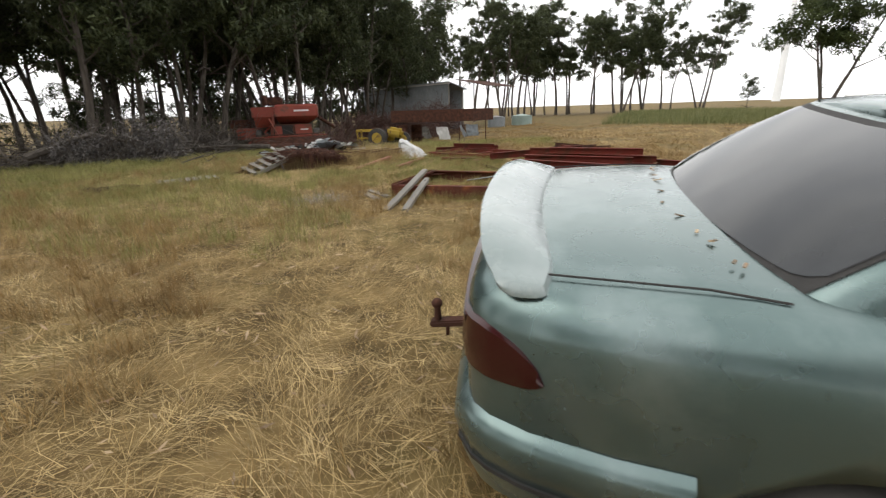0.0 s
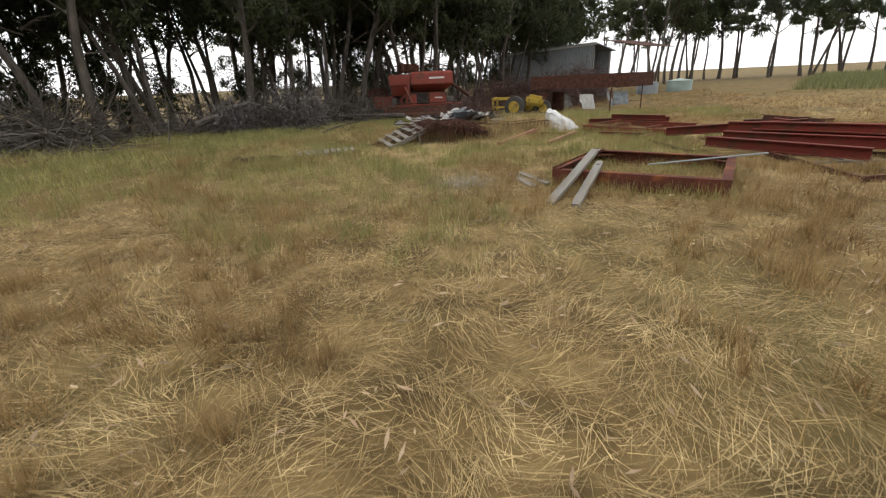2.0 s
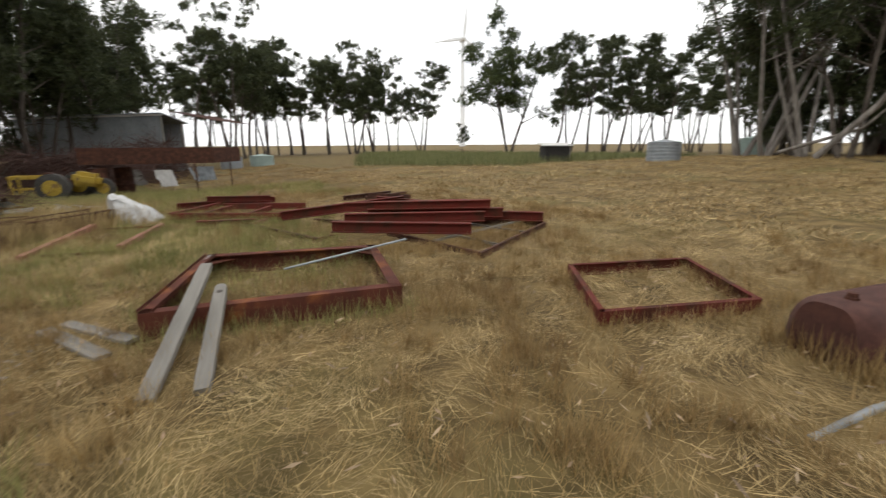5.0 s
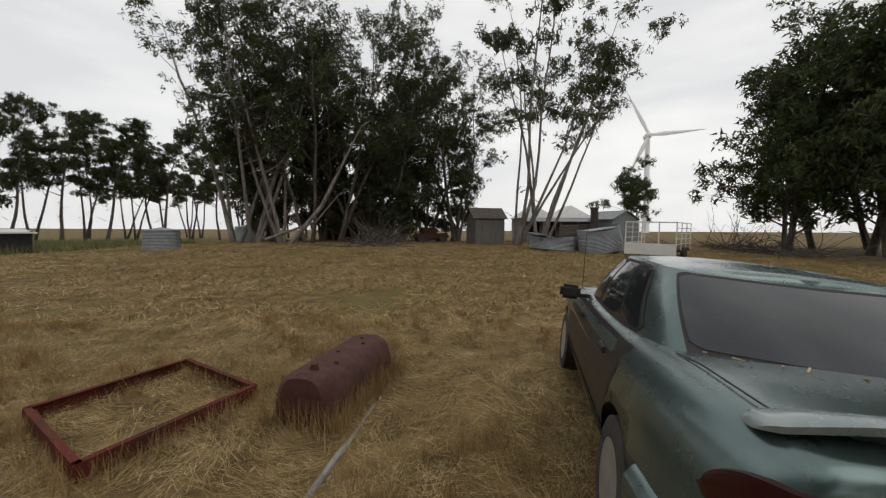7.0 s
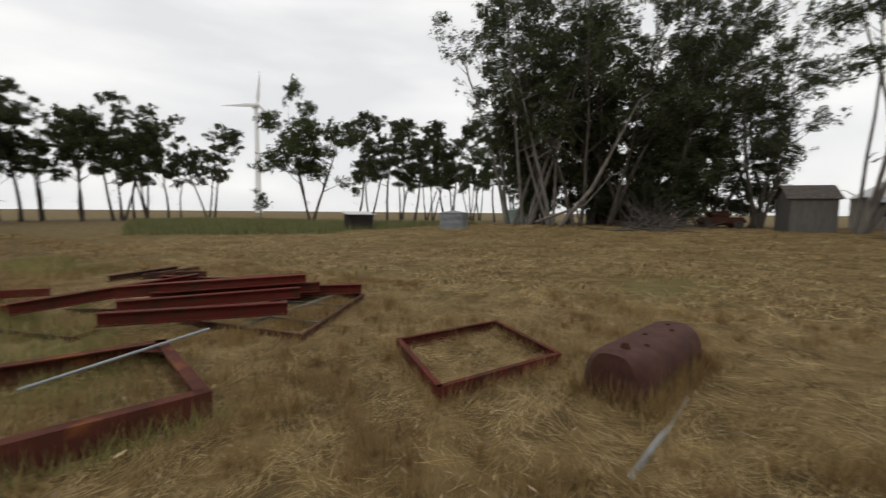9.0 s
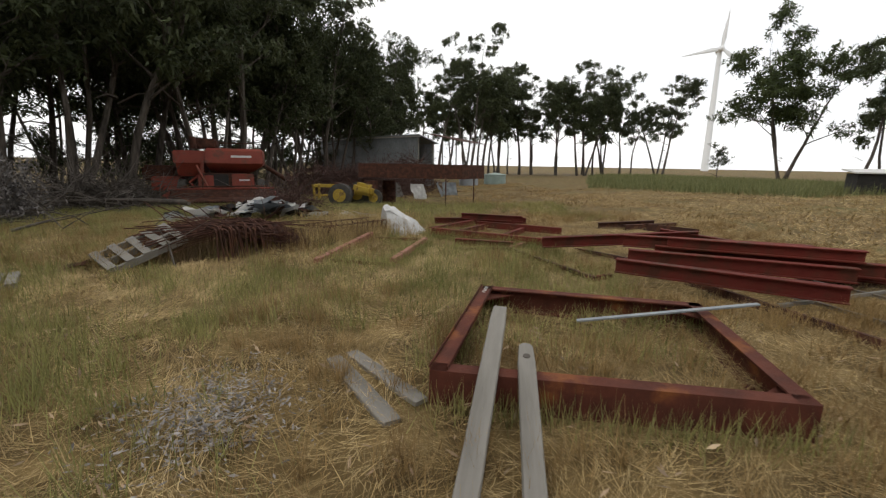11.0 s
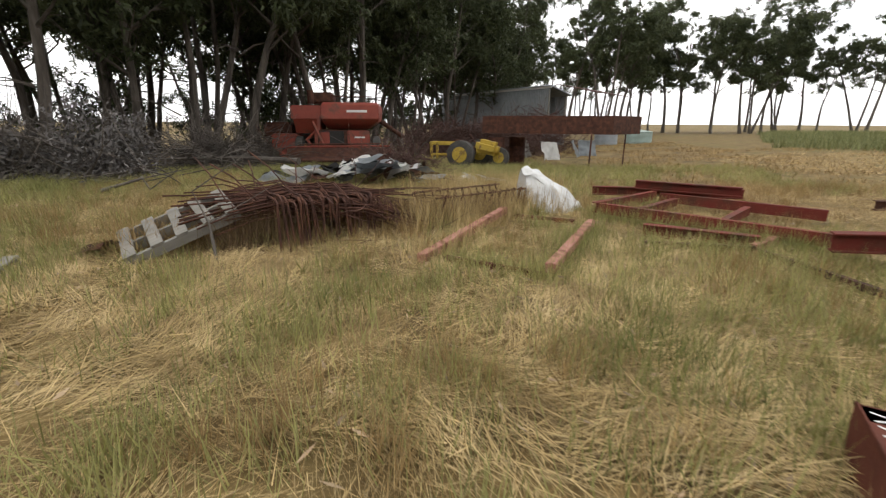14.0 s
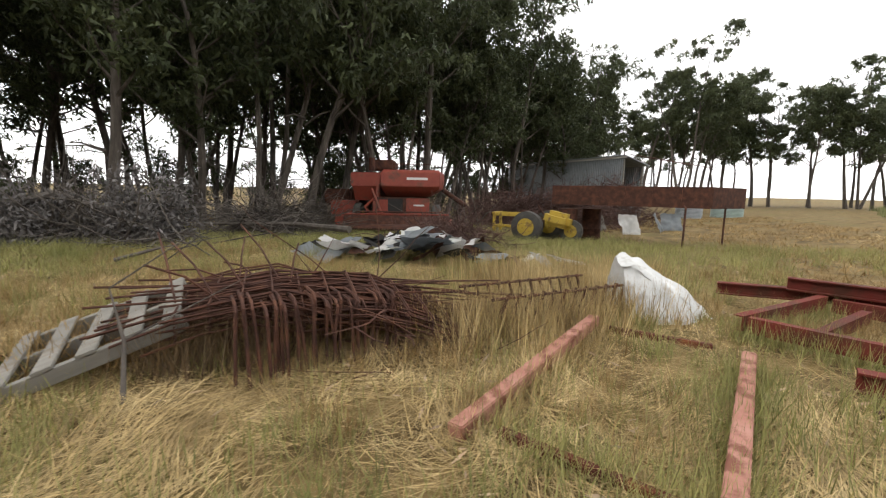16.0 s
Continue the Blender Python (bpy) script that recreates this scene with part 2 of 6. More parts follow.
def blades(name, xy, length, width, lean, mat, label, z0=0.0, category="grass", comb=0.0):
    """Grass blades as single narrow triangles. lean: 0 upright to 1 lying."""
    n = len(xy)
    ang = rng.uniform(0, 2 * np.pi, n)
    if comb:
        ang = 7.0 * patch(xy, 0.55, 31.0) + 2.5 * patch(xy, 2.2, 8.0) + rng.normal(0, comb, n) + np.pi * (rng.random(n) < 0.3)
    ln = length * rng.uniform(0.55, 1.25, n)
    tilt = np.clip(lean + rng.normal(0, 0.12, n), 0, 0.985) * np.pi / 2
    base = np.column_stack([xy, np.array([rise(x, y) for x, y in xy]) + z0])
    d = np.column_stack([np.cos(ang) * np.sin(tilt), np.sin(ang) * np.sin(tilt), np.cos(tilt)]) * ln[:, None]
    s_ang = ang + np.pi / 2
    side = np.column_stack([np.cos(s_ang), np.sin(s_ang), rng.normal(0, 0.3, n)]) * (width * rng.uniform(0.6, 1.4, n))[:, None]
    v = np.empty((n, 3, 3))
    v[:, 0], v[:, 1], v[:, 2] = base - side, base + side, base + d
    ob = bulk(name, v.reshape(-1, 3), np.arange(3 * n).reshape(n, 3), mat)
    return tagged(ob, label, category, kind="stuff")


def scatter(n, x0, x1, y0, y1):
    return np.column_stack([rng.uniform(x0, x1, n), rng.uniform(y0, y1, n)])


def patch(xy, scale, seed):
    return np.array([noise.noise(Vector((x * scale, y * scale, seed))) for x, y in xy])


def tussocks(n_clumps, per, spread, box):
    c = scatter(n_clumps, *box)
    r = np.abs(rng.normal(0, spread, (n_clumps, per)))
    a = rng.uniform(0, 2 * np.pi, (n_clumps, per))
    return np.column_stack([(c[:, :1] + r * np.cos(a)).ravel(), (c[:, 1:] + r * np.sin(a)).ravel()])
NEAR = (-8.0, 7.0, 2.0, 19.0)

# ---- trees ----
def gum_tree(name, h, seed, stems=1, base_r=0.17, crown_from=0.4, limbs=14, reach=2.6, clump=0.75, leaves=6000, leaf=0.2, lean=0.1, bark=None, leafage=None, flat=0.6, sway=(0.0, 0.0)):
    """A gum tree: wavering tapered stems, rising limbs with twigs, and clumps of drooping leaves."""
    rd = random.Random(seed)
    tips = []
    tree = thing(name)
    wood = bmesh.new()
    for s in range(stems):
        a = rd.uniform(0, 6.28)
        fan = lean + (0.28 * rd.uniform(0.4, 1.0) if stems > 1 else 0)
        height = h * rd.uniform(0.8, 1.0)
        p = Vector((math.cos(a) * 0.22 * (stems > 1), math.sin(a) * 0.22 * (stems > 1), -0.15))
        d = Vector((math.cos(a) * fan + sway[0], math.sin(a) * fan + sway[1], 1)).normalized()
        pts, n = [p.copy()], 9
        for k in range(n):
            d = (d + Vector((rd.gauss(0, 0.07), rd.gauss(0, 0.07), 0.04))).normalized()
            p = p + d * height / n
            pts.append(p.copy())
        r0 = base_r * rd.uniform(0.75, 1.1) * (0.75 if stems > 1 else 1)
        rad = [r0 * (1.25 if k == 0 else 1) * (1 - 0.9 * k / n) for k in range(n + 1)]
        add_tube(wood, pts, rad, 7)
        per = max(3, limbs // stems)
        for k in range(per):
            t = crown_from + (1 - crown_from) * (k + rd.random()) / per
            i = min(n - 1, int(t * n))
            o = pts[i].lerp(pts[i + 1], t * n - i)
            b = rd.uniform(0, 6.28)
            ln = reach * rd.uniform(0.55, 1.15) * (1.15 - 0.55 * t)
            up = rd.uniform(0.25, 0.9)
            d2 = Vector((math.cos(b), math.sin(b), up)).normalized()
            q, limb = o.copy(), [o.copy()]
            for _ in range(4):
                d2 = (d2 + Vector((rd.gauss(0, 0.16), rd.gauss(0, 0.16), 0.09))).normalized()
                q = q + d2 * ln / 4
                limb.append(q.copy())
            rl = max(0.014, rad[i] * 0.45)
            add_tube(wood, limb, [rl, rl * 0.75, rl * 0.55, rl * 0.35, rl * 0.15], 5)
            tips.append(q)
            for _ in range(3):
                c = limb[rd.randint(2, 4)]
                d3 = (d2 + Vector((rd.gauss(0, 0.7), rd.gauss(0, 0.7), rd.gauss(0.1, 0.4)))).normalized()
                e = c + d3 * ln * rd.uniform(0.25, 0.5)
                add_tube(wood, [c, (c + e) / 2 + Vector((0, 0, 0.05)), e], [rl * 0.4, rl * 0.28, rl * 0.1], 3)
                tips.append(e)
    # a few bare dead spurs low on the stem
    for _ in range(4):
        z = rd.uniform(0.12, 0.38) * h
        b = rd.uniform(0, 6.28)
        o = Vector((0, 0, z)) if stems == 1 else Vector((math.cos(b) * 0.3, math.sin(b) * 0.3, z * 0.5))
        e = o + Vector((math.cos(b), math.sin(b), rd.uniform(-0.2, 0.5))) * rd.uniform(0.5, 1.6)
        add_tube(wood, [o, (o + e) / 2 + Vector((0, 0, 0.1)), e], [0.035, 0.022, 0.006], 4)
    trunk = part("trunk", wood, bark or M_BARK, tree)
    g = np.random.default_rng(seed)
    centre = np.array([tuple(t) for t in tips])
    # tufts of leaves gathered in well-marked clumps, denser below a domed top
    tufts = max(len(centre) * 5, leaves // 26)
    home = g.integers(0, len(centre), tufts)
    size = clump * g.uniform(0.55, 1.3, len(centre))
    off = g.normal(0, 1, (tufts, 3))
    off /= np.linalg.norm(off, axis=1)[:, None]
    off *= g.random((tufts, 1)) ** 0.45
    tuft = centre[home] + off * size[home][:, None] * np.array([1, 1, flat])
    pos = tuft[g.integers(0, tufts, leaves)] + g.normal(0, 0.13 * clump, (leaves, 3))
    d = g.normal(0, 1, (leaves, 3)) + np.array([0, 0, -0.9])
    d /= np.linalg.norm(d, axis=1)[:, None]
    s = np.cross(d, g.normal(0, 1, (leaves, 3)))
    s /= np.linalg.norm(s, axis=1)[:, None]
    ln = leaf * g.uniform(0.6, 1.3, leaves)[:, None]
    v = np.empty((leaves, 3, 3))
    v[:, 0], v[:, 1], v[:, 2] = pos + s * ln * 0.17, pos + d * ln, pos - s * ln * 0.17
    crown = bulk("crown", v.reshape(-1, 3), np.arange(3 * leaves).reshape(-1, 3), leafage or M_LEAF, tree)
    return tree


def plant(kinds, spots, label, group, rd, lo=0.85, hi=1.15, category="tree", spin=360):
    """Copies of the kinds, turned and scaled, at the spots; the kinds themselves take the first spots."""
    for k, (x, y) in enumerate(spots):
        s = rd.uniform(lo, hi)
        m = pose(x, y, rise(x, y), 0, 0, rd.uniform(0, spin))
        if k < len(kinds):
            ob = kinds[k]
            ob.matrix_basis = m
        else:
            ob = copy_thing(kinds[k % len(kinds)], m)
        ob.scale = (s, s, s * rd.uniform(0.92, 1.1))
        tagged(ob, label, category, group)


def build_trees():
    rd = random.Random(11)
    # the windbreak along the yard
    kinds = [gum_tree("gum_tree", h, 20 + k, 1 if k % 3 else 2, 0.17, 0.30, 22, 2.6, 0.88, 7600, 0.27, 0.1) for k, h in enumerate((11.5, 13, 12, 14, 10.5, 13.5))]
    edge = [(-21, 7), (-16, 15.5), (-12.2, 22.5), (-8.5, 30.5), (-5.6, 41.0), (0.8, 54)]
    spots = []
    for row, gap in ((0.0, 2.0), (2.6, 2.3), (5.6, 2.6), (9.0, 3.4)):
        for (ax, ay), (bx, by) in zip(edge, edge[1:]):
            d = Vector((bx - ax, by - ay))
            out = Vector((-d.y, d.x)).normalized()
            n = max(1, round(d.length / gap))
            for k in range(n):
                t = (k + rd.uniform(0.1, 0.9)) / n
                q = Vector((ax, ay)) + d * t + out * (row + rd.uniform(-0.7, 0.9))
                spots.append((q.x, q.y))
    for (ax, ay), (bx, by) in zip(edge[:3], edge[1:4]):
        d = Vector((bx - ax, by - ay))
        out = Vector((-d.y, d.x)).normalized()
        for k in range(4):
            q = Vector((ax, ay)) + d * ((k + rd.uniform(0.1, 0.9)) / 4) + out * (12.5 + rd.uniform(-1.0, 1.0))
            spots.append((q.x, q.y))
    plant(kinds, spots, "tall slender gum tree with dark bark in a windbreak row", "windbreak gum trees", rd)
    shrubs = [gum_tree("understorey_shrub", h, 120 + k, 3, 0.05, 0.12, 22, 1.3, 0.6, 3800, 0.18, 0.15) for k, h in enumerate((3.2, 4.2, 3.6))]
    spots = []
    for row in (5.0, 10.5):
        for (ax, ay), (bx, by) in zip(edge, edge[1:]):
            d = Vector((bx - ax, by - ay))
            out = Vector((-d.y, d.x)).normalized()
            n = max(1, round(d.length / 3.8))
            for k in range(n):
                q = Vector((ax, ay)) + d * ((k + rd.uniform(0.1, 0.9)) / n) + out * (row + rd.uniform(-1, 1))
                spots.append((q.x, q.y))
    plant(shrubs, spots, "low scrubby understorey shrub among the windbreak trunks", "understorey shrubs", rd, 0.7, 1.2, "shrub")
    # the open row far across the paddock
    far = [gum_tree("gum_tree", h, 60 + k, 1 + (k == 1), 0.24, 0.36, 17, 3.9, 1.2, 8000, 0.39, 0.1, flat=0.45) for k, h in enumerate((17, 19, 16, 18))]
    spots = [(8 + 26.5 * (k + rd.uniform(-0.3, 0.3)) / 19, 71 - 5 * k / 19 + rd.uniform(-2, 9)) for k in range(22)]
    spots += [(3 + 1.6 * k, 62 + rd.uniform(-3, 9)) for k in range(6)]
    plant(far, spots, "distant gum tree with an open crown in clumps", "far gum trees", rd, 0.66, 0.86)
    lone = [gum_tree("gum_tree", 14.0, 71, 3, 0.3, 0.30, 24, 5.0, 1.55, 16000, 0.42, 0.08, leafage=M_LEAF_BRIGHT, flat=0.55)]
    plant(lone, [(40.4, 50.8)], "lone round-headed gum tree beyond the green crop", "far gum trees", rd, 1, 1)
    more = [copy_thing(f, Matrix()) for f in far[:2]]
    plant(more, [(64, 53), (61, 46), (60.5, 42), (69, 40), (60, 27.6), (70, 33), (56, 38), (75, 45), (67, 26), (80, 34), (58, 21), (84, 26)] + FAR_LEFT, "distant gum tree behind the paddock", "far gum trees", rd, 0.66, 0.84)
    round_tree = copy_thing(lone[0], pose(42.3, -15.6, 0.85, 0, 0, 40))
    round_tree.scale = (0.5, 0.5, 0.48)
    tagged(round_tree, "small round dark tree behind the stock crate", "tree")
    sapling = gum_tree("sapling", 3.6, 75, 1, 0.05, 0.35, 12, 0.9, 0.45, 1800, 0.16, 0.05)
    sapling.matrix_basis = pose(28.5, 45.3, rise(28, 45))
    tagged(sapling, "small young gum tree standing in the green crop", "tree")
    # the grove by the old house
    grove = [gum_tree("gum_tree", h, 80 + k, 2 + k % 2, 0.24, 0.30, 36, 4.4, 0.98, 11500, 0.27, 0.12, bark=M_PALE_BARK if k == 1 else None) for k, h in enumerate((19, 21, 18, 17))]
    spots = GROVE
    plant(grove, spots, "tall many-stemmed gum tree in a dense grove", "grove gum trees", rd, 0.84, 1.06)
    scrub = [gum_tree("gum_tree", h, 140 + k, 3, 0.12, 0.06, 26, 2.6, 1.0, 9000, 0.28, 0.15) for k, h in enumerate((7.5, 9.0))]
    plant(scrub, [(40 + 3.5 * math.sin(k * 2.3), 3.5 + 17.5 * k / 12) for k in range(13)], "dark low gum sapling filling the grove between trunks", "grove saplings", rd, 0.8, 1.15)
    pale = [gum_tree("gum_tree", h, 90 + k, 5, 0.16, 0.46, 30, 2.8, 0.9, 9500, 0.26, 0.08, bark=M_PALE_BARK, sway=(0.0, -0.24)) for k, h in enumerate((18, 16))]
    plant(pale, PALE, "pale many-stemmed gum tree with an open airy crown", "pale gum trees", rd, 1.0, 1.1, spin=12)
    dense = [gum_tree("gum_tree", h, 95 + k, 3, 0.25, 0.10, 50, 3.8, 1.3, 18000, 0.37, 0.06, leafage=M_LEAF_BRIGHT if k else None) for k, h in enumerate((15, 13))]
    plant(dense, DENSE_AND_UNSEEN, "dense dark green tree with low hanging branches, some unseen and added for reflections", "dense trees", rd, 0.85, 1.05)


FAR_LEFT = [(41.22, 43.53), (45.39, 44.84), (45.16, 41.94), (51.05, 44.10), (48.93, 40.18), (55.40, 41.26), (51.69, 35.78), (60.17, 36.88), (56.15, 31.37), (60.88, 30.44)]
GROVE = [(36, 17.8), (32.2, 16.2), (31.7, 14.2), (38.7, 14.7), (37.3, 11.4), (41.5, 10.6), (39.6, 7.6), (41.6, 5.6), (44, 13), (45, 8), (40, 17), (36.5, 9.3), (34.8, 12.8), (34.5, 20.5), (38.5, 20.0), (37.5, 3.0), (41, 2.2), (33, 18.6)]
PALE = [(30.1, -0.7), (29.6, -2.3)]
# trees from (-5, -22) on are unseen, added behind the camera for reflections
DENSE_AND_UNSEEN = [(26.8, -20.0), (25.8, -17.0), (22.0, -18.2), (20.0, -17.5), (26, -23), (15.5, -18), (11, -20), (4, -22), (-5, -22), (-14, -18), (-20, -8), (-23, 0)]
build_trees()


# ---- grass ----
def build_grass():
    x0, x1, y0, y1 = NEAR
    # flattened straw over the yard
    xy = scatter(310000, x0, x1, y0, y1)
    keep = patch(xy, 0.45, 3.0) + 0.55 * rng.random(len(xy)) > -0.25
    blades("flattened_straw", xy[keep], 0.21, 0.0016, 0.88, M_STRAW, "flattened dry straw lying over the yard", 0.012, comb=0.55)
    xy = scatter(150000, x0, x1, y0, y1)
    blades("straw_stubble", xy, 0.10, 0.0015, 0.55, M_DRY, "short dry grass stubble", 0.0)
    # dry tussocks
    xy = tussocks(2000, 80, 0.10, NEAR)
    keep = patch(xy, 0.45, 9.0) > -0.02
    blades("dry_tussocks", xy[keep], 0.22, 0.0022, 0.35, M_DRY, "tufts of standing dry brown grass", 0.0)
    # greener seeding grass to the windbreak side
    xy = tussocks(3400, 34, 0.13, (-11, 5, 7.0, 24))
    g = patch(xy, 0.28, 21.0) + 0.10 * (xy[:, 1] - 11) - 0.16 * (xy[:, 0] + 0.5)
    g = g - 0.45 * np.exp(-((xy[:, 0] + 2.3) / 1.8) ** 2 - ((xy[:, 1] - 12.9) / 0.9) ** 2)
    blades("green_grass", xy[g > 0.12], 0.23, 0.0025, 0.32, M_GREEN, "half green seeding grass in loose tufts", 0.0)
    # the paddock further out
    xy = np.vstack([scatter(90000, 7, 40, -14, 34), scatter(50000, -12, 9, 18, 44), scatter(26000, -16, -7, 2, 24), scatter(16000, -8, 8, -10, 2)])
    keep = (patch(xy, 0.5, 5.0) + 0.5 * rng.random(len(xy))) > 0.12
    far_dry = (xy[:, 0] + 0.25 * xy[:, 1] > 6.5)
    blades("paddock_grass", xy[keep & far_dry], 0.19, 0.009, 0.62, M_DRY, "rough dry paddock grass", 0.0)
    blades("paddock_green_grass", xy[keep & ~far_dry], 0.22, 0.008, 0.5, M_GREEN, "rough half green paddock grass", 0.0)
    xy = scatter(125000, 6.0, 34, -12, 30)
    keep = patch(xy, 0.6, 14.0) + 0.35 * rng.random(len(xy)) > -0.02
    blades("paddock_straw", xy[keep], 0.26, 0.007, 0.84, M_STRAW, "pale straw lying in patches over the paddock", 0.015, comb=0.6)
    xy = scatter(30000, -5.0, 0.4, 11.4, 14.3)
    keep = patch(xy, 0.7, 17.0) + 0.4 * rng.random(len(xy)) > 0.0
    blades("pale_straw", xy[keep], 0.2, 0.0026, 0.86, M_STRAW, "pale flattened straw in front of the rusty mesh", 0.02, comb=0.5)
    # the tall green crop
    xy = scatter(80000, 9, 46, 22, 62)
    inside = (xy[:, 1] > 33 - 0.0 * xy[:, 0] - 7 * np.clip((xy[:, 0] - 12) / 6, 0, 1) + 2.2 * patch(xy, 0.2, 2.0)) & (xy[:, 0] < 33 + 0.2 * (62 - xy[:, 1])) & (xy[:, 0] > -0.5 + 0.47 * (xy[:, 1] - 9) + 1.5 * patch(xy, 0.25, 6.0))
    blades("green_crop", xy[inside], 0.6, 0.016, 0.28, M_CROP, "tall green crop at the paddock edge", 0.0, "crop")
    # fallen gum leaves
    n = 4200
    xy = scatter(n, x0, x1, y0, y1)
    a = rng.uniform(0, 6.28, n)
    ln = rng.uniform(0.02, 0.05, n)[:, None]
    d = np.column_stack([np.cos(a), np.sin(a), rng.normal(0, 0.25, n)]) * ln
    s = np.column_stack([-np.sin(a), np.cos(a), rng.normal(0, 0.3, n)]) * ln * 0.2
    p = np.column_stack([xy, np.full(n, 0.05)])
    v = np.empty((n, 4, 3))
    v[:, 0], v[:, 1], v[:, 2], v[:, 3] = p - d, p + s, p + d, p - s
    tagged(bulk("fallen_leaves", v.reshape(-1, 3), np.arange(4 * n).reshape(n, 4), M_LITTER), "dry fallen gum leaves scattered on the straw", "leaf litter", kind="stuff")


build_grass()


# ---- steel frames and beams in the yard ----
def bar(parent, name, a, b, outline, mat, roll=0.0, label=""):
    ob = part(name, profile_bm(outline, (Vector(b) - Vector(a)).length), mat, parent, label)
    ob.matrix_basis = along(a, b, roll)
    return ob


def closed_frame(name, corners, outline, mat, label, category, lift=0.0):
    """A frame of bars round the corners, webs outwards."""
    t = thing(name, None, label, category)
    for a, b in zip(corners, corners[1:] + corners[:1]):
        a3, b3 = Vector((*a, lift)), Vector((*b, lift))
        d = (b3 - a3).normalized()
        bar(t, "channel_bar", a3 + d * 0.006, b3 - d * 0.006, outline, mat)
    return t


cf = closed_frame("channel_frame", [(-0.70, 10.0), (1.18, 9.48), (1.68, 11.05), (-0.06, 11.68)], channel(0.21, 0.10, 0.012), M_RUSTRED, "rusty red steel channel frame lying on the grass", "steel frame")
CORNERS = [Vector((-0.70, 10.0, 0)), Vector((1.18, 9.48, 0)), Vector((1.68, 11.05, 0)), Vector((-0.06, 11.68, 0))]
for k in (1, 2, 3):
    c, p, q = CORNERS[k], CORNERS[k - 1], CORNERS[(k + 1) % 4]
    u, w = (p - c).normalized(), (q - c).normalized()
    bm = bmesh.new()
    foot = [c + (u + w) * 0.05, c + u * 0.30 + w * 0.05, c + w * 0.30 + u * 0.05]
    low = [bm.verts.new(v + Vector((0, 0, 0.150))) for v in foot]
    top = [bm.verts.new(v + Vector((0, 0, 0.160))) for v in foot]
    bm.faces.new(low[::-1])
    bm.faces.new(top)
    for j in range(3):
        bm.faces.new((low[j], low[(j + 1) % 3], top[(j + 1) % 3], top[j]))
    part("gusset_plate", bm, M_RUSTRED, cf, "triangular rust-orange corner plate", False)
side_bar = along(CORNERS[3], CORNERS[0])
for off in (-0.004, 0.098):
    lip = part("edge_lip", box_bm((1.75, 0.008, 0.022), pose(0.90, off, 0.222), 0.002), M_RUSTRED, cf)
    lip.matrix_basis = side_bar
for x, turn in ((0.05, 70), (0.09, 110), (0.13, 60), (0.17, 100), (0.22, 80)):
    mark = part("chalk_mark", box_bm((0.036, 0.007, 0.002), pose(x, 0.045, 0.2125, 0, 0, turn)), M_WHITE, cf, "white chalk writing, unreadable")
    mark.matrix_basis = side_bar

closed_frame("angle_frame", [(2.23, 8.27), (3.57, 7.68), (4.44, 8.74), (3.12, 9.33)], channel(0.125, 0.05, 0.008), M_RED, "low red oxide steel frame lying in dry grass", "steel frame")


def beam(a, b, h=0.155, w=0.12, mat=None, label="red oxide painted steel I-beam lying on the pile", roll=0.0, shape=None, name="steel_beam"):
    """A beam whose foot runs from a to b."""
    ob = new(name, mesh_of(name, profile_bm((shape or i_section)(h, w, 0.012), (Vector(b) - Vector(a)).length), mat or M_RED, False))
    ob.matrix_basis = along(a, b, roll)
    return tagged(ob, label, "steel beam", "pile of steel beams")


beam((1.62, 12.36, 0.16), (3.20, 11.12, 0.15))
beam((1.95, 12.70, 0.20), (3.85, 11.62, 0.20))
beam((2.15, 13.20, 0.30), (4.02, 12.30, 0.31))
beam((2.45, 12.95, 0.20), (4.4, 11.80, 0.19))
beam((2.5, 12.78, 0.36), (4.12, 11.80, 0.37), 0.13)
beam((3.92, 12.45, 0.12), (5.0, 11.45, 0.10))
beam((1.34, 14.05, 0.12), (3.45, 13.50, 0.30))
beam((3.0, 13.75, 0.30), (4.3, 13.0, 0.14))
beam((2.9, 13.9, 0.40), (4.05, 14.3, 0.26), 0.10, 0.08, M_RUST, "short rusted steel channel on top of the pile", 0, channel)
beam((3.5, 16.70, 0.02), (5.0, 17.05, 0.03), 0.13, 0.1, M_RUST, "dark rusted steel beam lying alone in the grass")
beam((4.0, 16.45, 0.02), (5.35, 16.75, 0.03), 0.11, 0.08, M_RUST, "dark rusted steel channel lying alone in the grass", 0, channel)
beam((0.93, 14.30, 0.0), (1.40, 12.43, 0.03), 0.05, 0.05, M_RUST, "thin rusty angle bar half buried in green grass", 0, channel)
beam((1.97, 14.40, 0.0), (2.30, 13.35, 0.05), 0.05, 0.05, M_RUST, "thin rusty angle bar half buried in green grass", 0, channel)
beam((1.38, 12.50, 0.0), (1.75, 12.62, 0.0), 0.06, 0.05, M_RED, "short red steel offcut lying in the grass", 0, channel)
beam((0.02, 14.37, 0.0), (0.92, 14.28, 0.02), 0.05, 0.05, M_RUST, "thin rusty angle bar half buried in green grass", 0, channel)
beam((0.92, 14.26, 0.02), (1.45, 14.75, 0.05), 0.07, 0.07, M_PINK, "faded red steel bar lying by the pile", 0, channel)
light = closed_frame("light_frame", [(2.77, 10.36), (5.03, 11.4), (4.7, 12.15), (2.45, 12.3)], channel(0.09, 0.04, 0.007), M_RUST, "light rusted steel frame under the beam pile", "steel frame")
for a, b in (((3.3, 10.62, 0.05), (3.1, 12.2, 0.05)), ((4.2, 11.05, 0.05), (3.95, 12.15, 0.05)), ((2.7, 11.3, 0.06), (4.85, 11.8, 0.06))):
    bar(light, "cross_bar", a, b, channel(0.035, 0.03, 0.006), M_WOOD)


